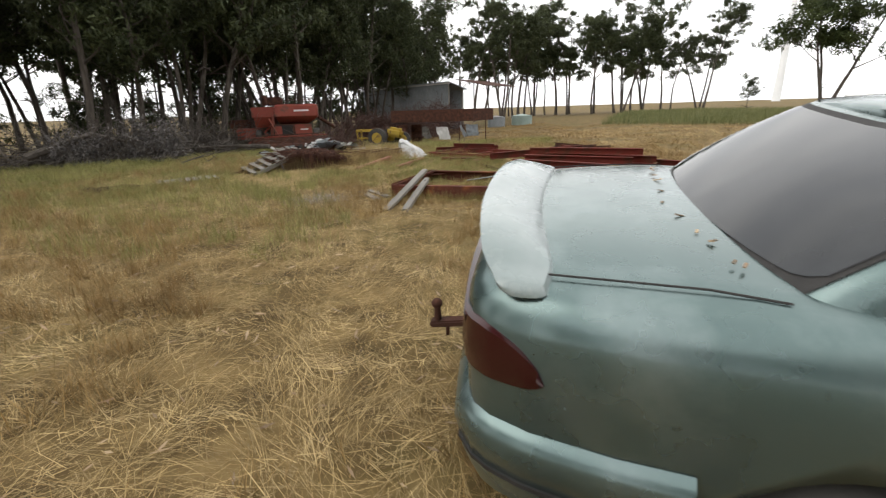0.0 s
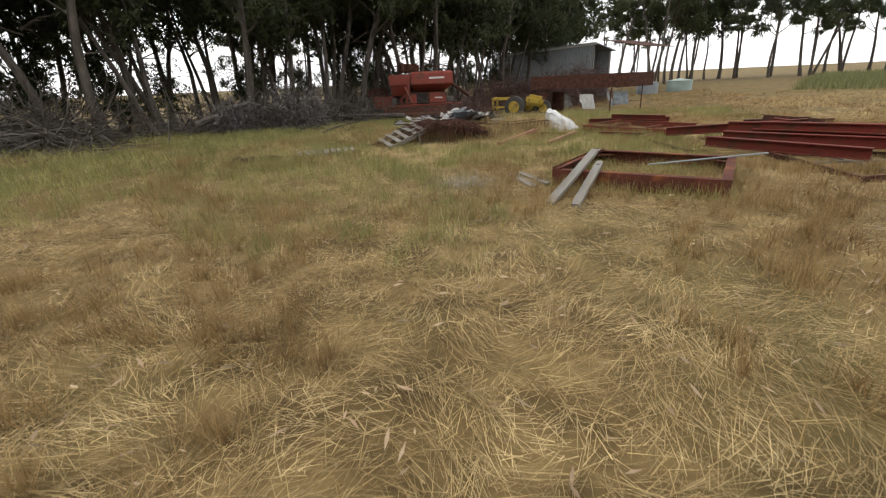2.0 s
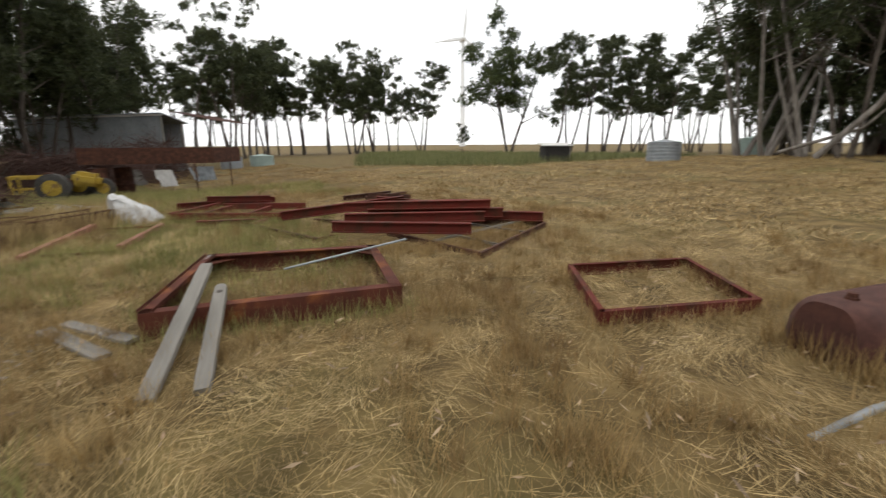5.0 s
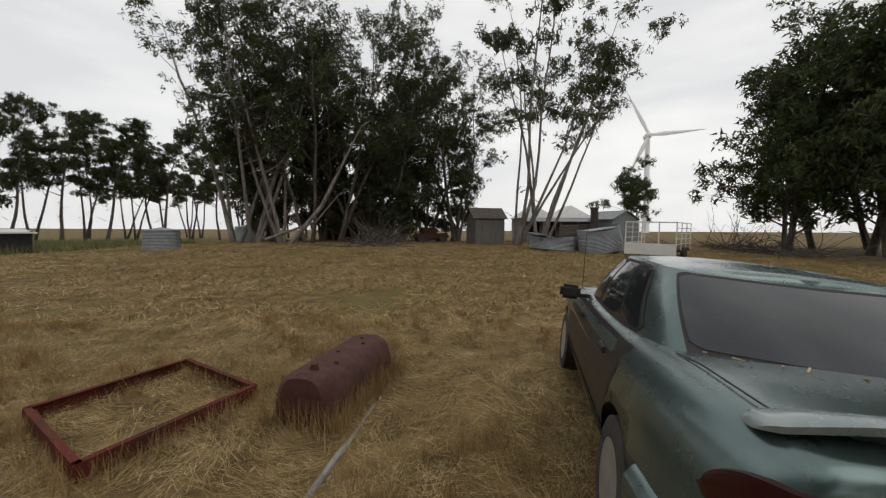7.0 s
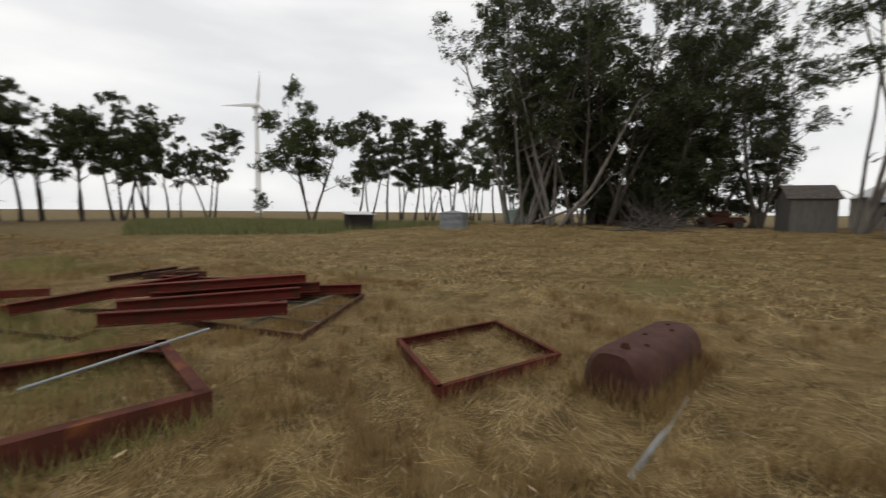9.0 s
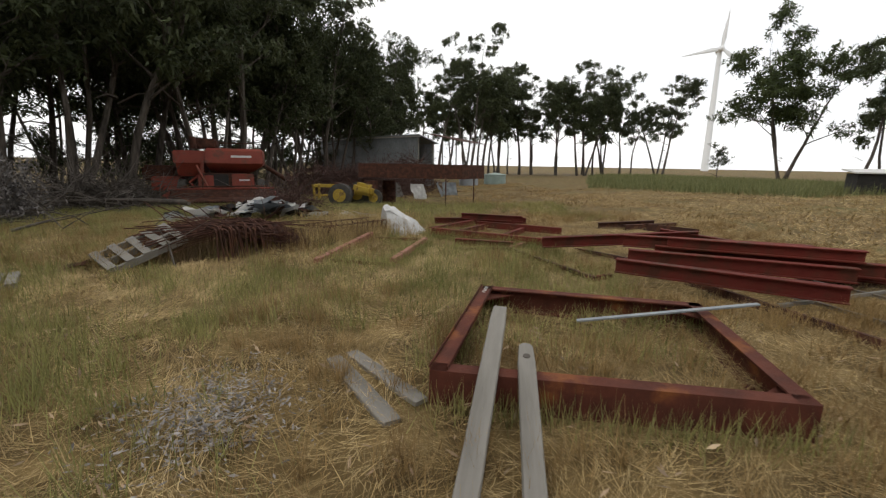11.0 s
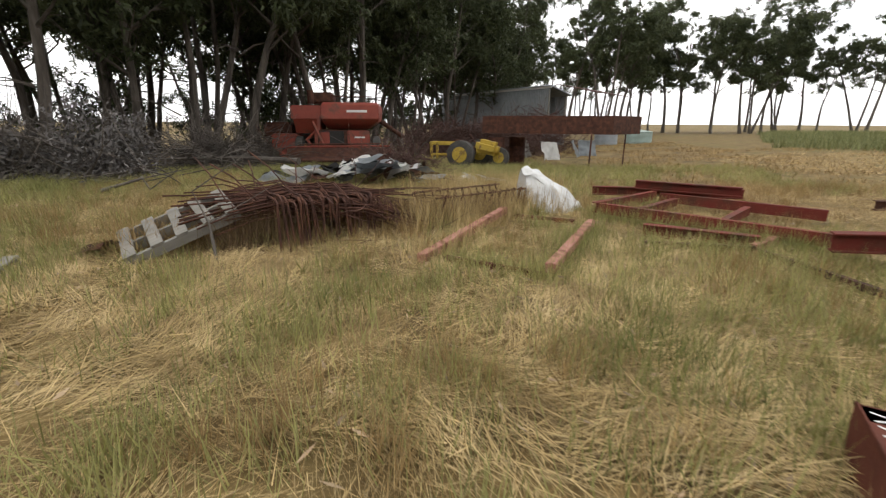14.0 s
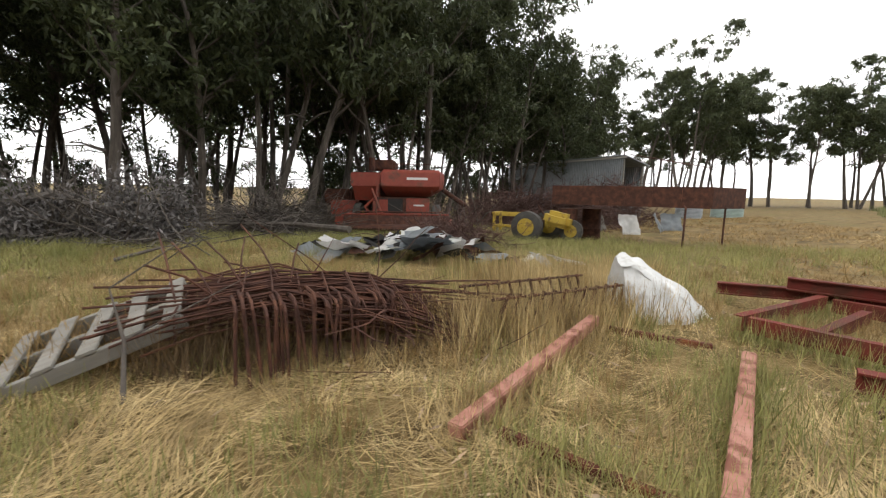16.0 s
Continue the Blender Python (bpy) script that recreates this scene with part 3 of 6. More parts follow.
# ---- the old sedan ----
M_CAR = material("faded_teal_metallic", [(0.092, 0.136, 0.132), (0.124, 0.176, 0.170)], 1.2, 0.27, metal=0.72, bump=0, fine=3, stain=(0.2106, 0.2613, 0.2574), stain_at=0.64, stain_scale=2.3, stain_soft=0.3, coat=0.35)
M_CARDOOR = material("dark_primer_door", [(0.018, 0.016, 0.015), (0.032, 0.028, 0.025)], 1.5, 0.42, bump=0.03, fine=60, stain=(0.05, 0.042, 0.033), stain_at=0.66, stain_scale=3, spec=0.35)
M_SPOILER = material("sun_faded_spoiler", [(0.16, 0.205, 0.20), (0.28, 0.32, 0.315)], 3, 0.27, bump=0, fine=5, stain=(0.19, 0.24, 0.235), stain_at=0.62, stain_scale=4, stain_soft=0.2, coat=0.5)
M_GLASS = material("tinted_glass", [(0.012, 0.014, 0.016), (0.02, 0.023, 0.026)], 2, 0.0, bump=0, spec=0.5, stain=(0.035, 0.038, 0.042), stain_at=0.62, stain_scale=2.5, stain_soft=0.4)
M_RUBBER = material("black_rubber", [(0.015, 0.014, 0.013), (0.03, 0.028, 0.026)], 12, 0.75, bump=0.2)
M_TYRE = material("dusty_tyre", [(0.025, 0.024, 0.022), (0.06, 0.055, 0.048)], 6, 0.85, bump=0.4, fine=40)
M_ALLOY = material("dull_alloy", [(0.38, 0.38, 0.37), (0.5, 0.5, 0.49)], 8, 0.4, metal=0.7, bump=0.05)
M_LAMP = material("dark_red_lens", [(0.022, 0.003, 0.0035), (0.036, 0.0045, 0.005)], 3, 0.22, bump=0.0, coat=0.1)
M_GARNISH = material("dark_garnish", [(0.028, 0.006, 0.007), (0.04, 0.008, 0.009)], 3, 0.2, bump=0.0, coat=0.3)

STATIONS = [(0.22, 0.69, 0.955, 0.34), (0.245, 0.735, 0.99, 0.32), (0.30, 0.78, 1.01, 0.30), (0.42, 0.83, 1.02, 0.27), (0.65, 0.88, 1.025, 0.25), (0.95, 0.915, 1.025, 0.24),
            (1.4, 0.93, 1.0, 0.22), (2.0, 0.93, 0.975, 0.21), (2.8, 0.93, 0.96, 0.21), (3.4, 0.925, 0.955, 0.22), (3.9, 0.915, 0.91, 0.24), (4.35, 0.88, 0.84, 0.27), (4.68, 0.80, 0.74, 0.30), (4.82, 0.68, 0.64, 0.34)]


def station(x):
    for a, b in zip(STATIONS, STATIONS[1:]):
        if x <= b[0]:
            t = max(0, (x - a[0]) / (b[0] - a[0]))
            return [a[k] + (b[k] - a[k]) * t for k in (1, 2, 3)]
    return STATIONS[-1][1:]


def side_y(x, z):
    """Half width of the body at height z."""
    w, deck, low = station(x)
    prof = [(low, 0.78), (low + 0.07, 0.93), (0.45, 0.985), (0.60, 1.0), (0.74, 0.99), (deck - 0.13, 0.965), (deck - 0.055, 0.915), (deck - 0.02, 0.86)]
    for (za, ya), (zb, yb) in zip(prof, prof[1:]):
        if z <= zb:
            t = min(1, max(0, (z - za) / max(1e-4, zb - za)))
            return w * (ya + (yb - ya) * t)
    return w * 0.86


def ring(x):
    w, deck, low = station(x)
    zs = [low, low + 0.07, 0.45, 0.60, 0.74, deck - 0.13, deck - 0.055, deck - 0.02]
    zs = [min(z, deck - 0.02) for z in zs]
    half = [(side_y(x, z), z) for z in zs] + [(w * 0.72, deck - 0.002), (w * 0.36, deck + 0.012)]
    return [(y, z) for y, z in half] + [(0, deck + 0.016)] + [(-y, z) for y, z in reversed(half)]


def build_body():
    bm = bmesh.new()
    xs = sorted({s[0] for s in STATIONS} | {0.23, 0.27, 0.36, 0.52, 0.80, 1.15, 1.7, 2.4, 3.1, 3.65, 4.1, 4.5})
    rings = [[bm.verts.new((x, y, z)) for y, z in ring(x)] for x in xs]
    n = len(rings[0])
    for a, b in zip(rings, rings[1:]):
        for k in range(n):
            bm.faces.new((a[k], a[(k + 1) % n], b[(k + 1) % n], b[k]))
    bm.faces.new(rings[0])
    bm.faces.new(rings[-1][::-1])
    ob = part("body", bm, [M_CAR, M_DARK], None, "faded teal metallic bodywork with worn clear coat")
    cut = bmesh.new()
    for x in (1.20, 3.87):
        for s in (1, -1):
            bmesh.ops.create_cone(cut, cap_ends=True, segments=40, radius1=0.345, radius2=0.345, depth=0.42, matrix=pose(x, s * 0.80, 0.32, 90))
    # the cut faces inside the arches take the near-black M_DARK
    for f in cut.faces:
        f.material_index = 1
    cutter = new("cutter", mesh_of("cutter", cut, [M_CAR, M_DARK]))
    md = ob.modifiers.new("arches", "BOOLEAN")
    md.object, md.operation, md.solver = cutter, "DIFFERENCE", "EXACT"
    done = bpy.data.meshes.new_from_object(ob.evaluated_get(bpy.context.evaluated_depsgraph_get()))
    ob.modifiers.clear()
    ob.data = done
    bpy.data.objects.remove(cutter)
    return ob


BELT = [(0.92, 0), (0.94, 0.32), (1.0, 0.60), (1.10, 0.735), (1.5, 0.795), (2.0, 0.81), (2.5, 0.81), (3.0, 0.79), (3.32, 0.70), (3.52, 0.45), (3.6, 0)]
ROOF = [(1.53, 0), (1.54, 0.30), (1.57, 0.54), (1.66, 0.62), (1.85, 0.645), (2.1, 0.65), (2.35, 0.645), (2.6, 0.62), (2.72, 0.55), (2.79, 0.33), (2.82, 0)]


def spline(pts, t):
    i = min(len(pts) - 2, max(0, int(t)))
    f = t - i
    p = [Vector(pts[min(len(pts) - 1, max(0, k))]) for k in (i - 1, i, i + 1, i + 2)]
    return 0.5 * ((2 * p[1]) + (p[2] - p[0]) * f + (2 * p[0] - 5 * p[1] + 4 * p[2] - p[3]) * f * f + (3 * p[1] - p[0] - 3 * p[2] + p[3]) * f ** 3)


def cabin(i, v, off=0.0, side=1):
    """A point of the glasshouse: i round from the middle of the rear window to the middle of the windscreen, v from belt to roof."""
    a, b = spline(BELT, i), spline(ROOF, i)
    belt_z = station(a.x)[1] - 0.035
    p = a.lerp(b, v)
    bulge = 0.03 * math.sin(math.pi * min(1, v))
    mid = Vector((2.2, 0))
    out = Vector((p.x - mid.x, p.y * 2.2))
    out = out.normalized() if out.length > 1e-4 else Vector((1, 0))
    p = p + out * (bulge + off)
    z = belt_z + (1.345 - 0.02 * abs(i - 5) / 5 - belt_z) * (v - 0.10 * v * v) / 0.9
    return Vector((p.x, p.y * side, z + off * 0.35))


def cabin_patch(i0, i1, v0, v1, off, side=1, n=14, m=8, mirror=False, round_=0.0):
    bm = bmesh.new()
    grid = []
    spans = [(i0 + (i1 - i0) * k / n, side) for k in range(n + 1)]
    if mirror:
        spans = [(i1 - (i1 - i0) * k / n, -1) for k in range(n)] + spans
    last = len(spans) - 1
    for q, (i, s) in enumerate(spans):
        e = min(q, last - q) / max(1, last) * 12
        cut = round_ * max(0, 1 - e) ** 2
        grid.append([bm.verts.new(cabin(i, v0 + cut + (v1 - v0 - 2 * cut) * j / m, off, s)) for j in range(m + 1)])
    for a, b in zip(grid, grid[1:]):
        for j in range(m):
            bm.faces.new((a[j], a[j + 1], b[j + 1], b[j]))
    return bm


def sweep(path, profile_at):
    """Faces along a plan path of (x, y), with a profile of (outward, z) at each point."""
    bm = bmesh.new()
    rows = []
    for k, p in enumerate(path):
        a, b = Vector(path[max(0, k - 1)]), Vector(path[min(len(path) - 1, k + 1)])
        d = (b - a).normalized()
        nrm = Vector((-d.y, d.x))
        rows.append([bm.verts.new((p[0] + nrm.x * o, p[1] + nrm.y * o, z)) for o, z in profile_at(k / (len(path) - 1))])
    m = len(rows[0])
    for a, b in zip(rows, rows[1:]):
        for j in range(m):
            bm.faces.new((a[j], a[(j + 1) % m], b[(j + 1) % m], b[j]))
    bm.faces.new(rows[0])
    bm.faces.new(rows[-1][::-1])
    return bm


def plan_path(x_left, x_right, z, n=40):
    """Round the tail at height z, from the right side to the left."""
    side_l = [(x, side_y(x, z)) for x in np.linspace(x_left, 0.22, 14)]
    side_r = [(x, -side_y(x, z)) for x in np.linspace(0.22, x_right, 14)]
    edge = side_y(0.22, z)
    rear = [(0.22 - 0.05 * (1 - (y / edge) ** 2), y) for y in np.linspace(edge, -edge, 15)[1:-1]]
    return [tuple(p) for p in (side_l + rear + side_r)][::-1]


def wheel(car, x, s):
    w = thing("wheel", pose(x, s * 0.815, 0.30))
    w.parent = car
    bm = bmesh.new()
    prof = [(-0.10, 0.20), (-0.105, 0.27), (-0.09, 0.305), (0, 0.312), (0.09, 0.305), (0.105, 0.27), (0.10, 0.20)]
    seg = 40
    rows = [[bm.verts.new((math.cos(6.2832 * k / seg) * r, y, math.sin(6.2832 * k / seg) * r)) for k in range(seg)] for y, r in prof]
    for a, b in zip(rows, rows[1:]):
        for k in range(seg):
            bm.faces.new((a[k], a[(k + 1) % seg], b[(k + 1) % seg], b[k]))
    part("tyre", bm, M_TYRE, w)
    bm = bmesh.new()
    bmesh.ops.create_cone(bm, cap_ends=True, segments=36, radius1=0.2, radius2=0.2, depth=0.10, matrix=pose(0, s * 0.0, 0, 90))
    bmesh.ops.create_cone(bm, cap_ends=True, segments=24, radius1=0.05, radius2=0.04, depth=0.17, matrix=pose(0, s * 0.01, 0, 90))
    for k in range(7):
        add_box(bm, (0.055, 0.03, 0.16), pose(0, s * 0.075, 0) @ pose(0, 0, 0, 0, 360 / 7 * k) @ pose(0, 0, 0.115), 0.008)
    bmesh.ops.create_cone(bm, cap_ends=True, segments=36, radius1=0.205, radius2=0.19, depth=0.02, matrix=pose(0, s * 0.088, 0, 90))
    part("rim", bm, M_ALLOY, w, "dull alloy rim")
    return w


def strip_on_side(x0, x1, z_low, z_high, off, s, n=16, m=6):
    """A panel lying on the body side; z_low and z_high are functions of x."""
    bm = bmesh.new()
    rows = []
    for k in range(n + 1):
        x = x0 + (x1 - x0) * k / n
        lo, hi = z_low(x), z_high(x)
        rows.append([bm.verts.new((x, s * (side_y(x, lo + (hi - lo) * j / m) + off), lo + (hi - lo) * j / m)) for j in range(m + 1)])
    for a, b in zip(rows, rows[1:]):
        for j in range(m):
            bm.faces.new((a[j], a[j + 1], b[j + 1], b[j]))
    return bm


def build_car():
    car = thing("sedan", CAR, "abandoned teal sedan with faded paint and dark doors", "car")
    body = build_body()
    body.parent = car
    bm = cabin_patch(0, 10, 0.0, 1.0, 0.0, 1, 48, 10, True)
    cap = [e for e in bm.edges if e.is_boundary and min(v.co.z for v in e.verts) > 1.2]
    part("cabin", bm, M_CAR, car)
    bm = bmesh.new()
    rows = []
    for k in range(13):
        t = k / 12
        i = 10 * t
        edge = cabin(i, 1.0)
        rows.append([bm.verts.new((edge.x, edge.y * (1 - 2 * j / 12), edge.z - 0.002 + 0.045 * (1 - (1 - 2 * j / 12) ** 2) * math.sin(math.pi * (0.12 + 0.76 * t)) * min(1, abs(edge.y) * 4))) for j in range(13)])
    for a, b in zip(rows, rows[1:]):
        for j in range(12):
            bm.faces.new((a[j], a[j + 1], b[j + 1], b[j]))
    bmesh.ops.remove_doubles(bm, verts=bm.verts, dist=0.0005)
    part("roof", bm, M_CAR, car)
    seal = part("window_seal", cabin_patch(0, 2.55, 0.02, 0.97, 0.004, 1, 14, 8, True, 0.05), M_RUBBER, car)
    part("rear_window", cabin_patch(0, 2.40, 0.12, 0.93, 0.008, 1, 14, 8, True, 0.06), M_GLASS, car, "dark dusty rear window")
    part("windscreen", cabin_patch(8.3, 10, 0.05, 0.95, 0.006, 1, 10, 8, False), M_GLASS, car)
    part("windscreen", cabin_patch(8.3, 10, 0.05, 0.95, 0.006, -1, 10, 8, False), M_GLASS, car)
    for s in (1, -1):
        part("window_seal", cabin_patch(3.75, 8.0, 0.03, 0.95, 0.004, s, 20, 6, False, 0.12), M_RUBBER, car)
        for a, b in ((3.9, 4.65), (4.75, 6.05), (6.2, 7.75)):
            part("side_window", cabin_patch(a, b, 0.08, 0.90, 0.008, s, 8, 6, False, 0.05), M_GLASS, car, "dark side window")
        wheel(car, 1.20, s)
        wheel(car, 3.87, s)
        door_mat = M_CARDOOR if s == 1 else M_CAR
        rear_cut = lambda x: 0.27 if x > 1.56 else 0.27 + (1.56 - x) * 2.4
        part("rear_door", strip_on_side(1.28, 2.18, rear_cut, lambda x: station(x)[1] - 0.055, 0.004, s), door_mat, car, "dark unpainted door" if s == 1 else "")
        part("front_door", strip_on_side(2.19, 3.28, lambda x: 0.27, lambda x: station(x)[1] - 0.055, 0.004, s), door_mat, car, "dark unpainted door" if s == 1 else "")
        if s == 1:
            part("front_wing", strip_on_side(3.29, 3.5, lambda x: 0.27, lambda x: station(x)[1] - 0.06, 0.003, s, 4), M_CARDOOR, car)
        part("side_moulding", strip_on_side(1.40, 3.46, lambda x: 0.40, lambda x: 0.445, 0.014, s, 16, 2), M_RUBBER, car)
        part("side_moulding", strip_on_side(0.80, 0.85, lambda x: 0.40, lambda x: 0.445, 0.012, s, 2, 2), M_CAR, car)
        for x in (1.72, 2.72):
            part("door_handle", box_bm((0.16, 0.03, 0.04), pose(x, s * (side_y(x, 0.82) + 0.012), 0.82), 0.008), M_RUBBER, car)
        bm = bmesh.new()
        add_box(bm, (0.07, 0.17, 0.12), pose(2.95, s * 1.0, 0.955), 0.025)
        add_box(bm, (0.06, 0.12, 0.03), pose(2.96, s * 0.88, 0.93), 0.01)
        part("door_mirror", bm, M_RUBBER, car, "black door mirror")
        # tail lamp wrapping round the corner
        full = plan_path(0.46, 0.46, 0.80)
        half = full[-19:] if s == 1 else full[:19]
        def lamp_profile(t, s=s):
            u = t if s == 1 else 1 - t
            f = max(0.0, (u - 0.40) / 0.60)
            top = 0.90 - 0.08 * f ** 1.6
            low = 0.72 + 0.01 * f
            pinch = math.sqrt(max(0.0, 1 - f ** 5)) if f < 1 else 0.0
            mid = (top * 0.4 + low * 0.6)
            top, low = mid + (top - mid) * max(0.06, pinch), mid + (low - mid) * max(0.06, pinch)
            return [(-0.02, low), (0.012, low + 0.006), (0.018, (low + top) / 2), (0.006, top - 0.006), (-0.03, top)]
        part("tail_lamp", sweep(half, lamp_profile), M_LAMP, car, "dark red wraparound tail lamp")
    rear = plan_path(0.24, 0.24, 0.76)[10:-10]
    part("rear_garnish", sweep(rear, lambda t: [(-0.02, 0.72), (0.006, 0.725), (0.008, 0.885), (-0.03, 0.89)]), M_GARNISH, car, "dark red centre garnish")
    bumper = sweep(plan_path(0.84, 0.84, 0.50), lambda t: [(-0.03, 0.26), (0.012, 0.28), (0.035, 0.36), (0.040, 0.395), (0.030, 0.405), (0.040, 0.415), (0.055, 0.50), (0.05, 0.545), (0.02, 0.585), (-0.02, 0.60)])
    part("rear_bumper", bumper, M_CAR, car)
    part("bumper_strip", sweep(plan_path(0.83, 0.83, 0.50), lambda t: [(0.03, 0.395), (0.046, 0.397), (0.046, 0.413), (0.03, 0.415)]), M_RUBBER, car)
    plate = part("number_plate", box_bm((0.008, 0.37, 0.13), pose(0.150, 0, 0.52), 0.003), M_WHITE, car, "blank pale number plate")
    plate.parent = car
    # boot lid shut lines and the spoiler on it
    for s in (1, -1):
        pts = [(x, s * y, station(x)[1] + zz) for x, y, zz in ((0.30, 0.62, 0.003), (0.40, 0.66, 0.003), (0.6, 0.69, 0.002), (0.85, 0.715, 0.0), (1.02, 0.745, -0.008))]
        part("shut_line", tube_bm(pts, 0.0035, 5), M_RUBBER, car)
    bm = bmesh.new()
    rows = []
    angles = [math.radians(a) for a in (80, 60, 40, 20)]
    steps = [(-0.70, a) for a in angles] + [(-0.70 + 1.40 * k / 32, 0.0) for k in range(33)] + [(0.70, a) for a in reversed(angles)]
    for y, turn in steps:
        e = abs(y) / 0.72
        tip = max(0.0, (e - 0.82) / 0.18) ** 2
        back, front = 0.215 + 0.085 * e ** 2.2 + 0.035 * tip, 0.435 + 0.065 * e ** 2 - 0.035 * tip
        base = station(0.36)[1] + 0.010 - 0.03 * e ** 4
        lift = 0.062 * (1 - e ** 5)
        section = ((front, y, base - 0.006), (front - 0.02, y, base + 0.022 + 0.1 * lift), ((front + back) / 2, y, base + 0.03 + 0.62 * lift), (back + 0.12 * (front - back), y, base + 0.035 + 0.98 * lift),
                                              (back - 0.012, y, base + 0.025 + lift), (back - 0.004, y, base + 0.002 + lift * 0.95), (back + 0.25 * (front - back), y, base - 0.004 + lift * 0.6), (back + 0.45 * (front - back), y, base - 0.01 + 0.05 * lift))
        # the blunt ends round off towards the deck
        cx, c, y_end = (front + back) / 2, math.cos(turn), y + math.copysign(0.055 * math.sin(turn), y)
        rows.append([bm.verts.new((cx + (px - cx) * (0.25 + 0.75 * c), y_end, base - 0.008 + (pz - base + 0.008) * c)) for px, py, pz in section])
    for a, b in zip(rows, rows[1:]):
        for j in range(8):
            bm.faces.new((a[j], a[(j + 1) % 8], b[(j + 1) % 8], b[j]))
    bm.faces.new(rows[0])
    bm.faces.new(rows[-1][::-1])
    part("spoiler", bm, M_SPOILER, car, "chalky sun-faded boot spoiler")
    hitch = bmesh.new()
    add_box(hitch, (0.36, 0.06, 0.035), pose(0.06, 0.02, 0.40, 0, -8), 0.008)
    add_tube(hitch, [(-0.08, 0.02, 0.40), (-0.08, 0.02, 0.475)], [0.02, 0.016], 10)
    bmesh.ops.create_uvsphere(hitch, u_segments=14, v_segments=10, radius=0.028, matrix=pose(-0.08, 0.02, 0.49))
    add_tube(hitch, [(-0.03, 0.02, 0.385), (-0.035, 0.02, 0.31)], 0.010, 8)
    part("tow_hitch", hitch, M_RUST, car, "rusty tow ball and tongue")
    part("aerial", tube_bm([(3.72, 0.80, 0.90), (3.70, 0.815, 1.22), (3.66, 0.83, 1.62)], [0.004, 0.003, 0.002], 5), M_RUBBER, car)
    lit = bmesh.new()
    rd = random.Random(4)
    for _ in range(14):
        y = rd.uniform(-0.66, 0.66)
        add_box(lit, (rd.uniform(0.012, 0.04), 0.008, 0.004), pose(0.90 - rd.uniform(0, 0.03) + 0.10 * (y / 0.7) ** 2, y, station(0.9)[1] + 0.018, rd.uniform(-20, 20), rd.uniform(-20, 20), rd.uniform(0, 180)))
    tagged(part("leaf_debris", lit, M_LITTER, car), "dead leaves caught below the rear window", kind="stuff")


CAR = pose(0.18, 5.11, 0.06, 5.4, -0.7, -14.3) @ Matrix.Scale(0.965, 4)
build_car()


# ---- loose timber, tank and pipe ----
def plank(a, b, w=0.09, t=0.035, label="weathered grey timber plank lying in the grass", roll=0.0, worn=0.02):
    a, b = Vector(a), Vector(b)
    ln = (b - a).length
    bm = bmesh.new()
    n = 10
    rd = random.Random(int(ln * 1000))
    rows = []
    for k in range(n + 1):
        x = ln * k / n
        ww = w / 2 * (1 + rd.uniform(-worn, worn)) * (0.88 if k in (0, n) else 1)
        dz = rd.uniform(-0.002, 0.002)
        rows.append([bm.verts.new((x + rd.uniform(-0.006, 0.006) * (k in (0, n)), y, z + dz)) for y, z in ((-ww, 0), (ww, 0), (ww, t * 0.85), (ww * 0.9, t), (-ww * 0.9, t), (-ww, t * 0.85))])
    for p, q in zip(rows, rows[1:]):
        for j in range(6):
            bm.faces.new((p[j], p[(j + 1) % 6], q[(j + 1) % 6], q[j]))
    bm.faces.new(rows[0])
    bm.faces.new(rows[-1][::-1])
    ob = new("timber_plank", mesh_of("timber_plank", bm, M_WOOD, False))
    ob.matrix_basis = along(a, b, roll)
    return tagged(ob, label, "plank", "loose timber planks")


plank((-0.68, 9.02, 0.0), (-0.17, 10.56, 0.34), 0.105, 0.045, "weathered grey timber plank leaning on the steel frame")
post = plank((-0.41, 8.95, 0.0), (-0.13, 10.08, 0.25), 0.095, 0.05, "short grey timber post with a knot leaning on the steel frame")
knot = part("knot", tube_bm([(1.105, 0.0, 0.044), (1.105, 0.0, 0.0525)], [0.024, 0.020], 12), M_DEAD_WOOD, post, "dark oval knot")
cap = part("rounded_end", tube_bm([(1.19, 0, 0.002), (1.19, 0, 0.0485)], [0.043, 0.041], 16), M_WOOD, post)
plank((-1.19, 10.66, 0.012), (-0.74, 9.98, 0.012), 0.10, 0.03)
plank((-1.30, 10.58, 0.010), (-0.90, 9.80, 0.010), 0.11, 0.03)
rod = new("metal_strip", mesh_of("metal_strip", box_bm((1.38, 0.05, 0.014), pose(0.69, 0, 0), 0.003), M_ZINC))
rod.matrix_basis = along((0.58, 10.99, 0.10), (1.86, 10.72, 0.30))
tagged(rod, "pale flat metal strip lying across the steel frame", "metal strip")


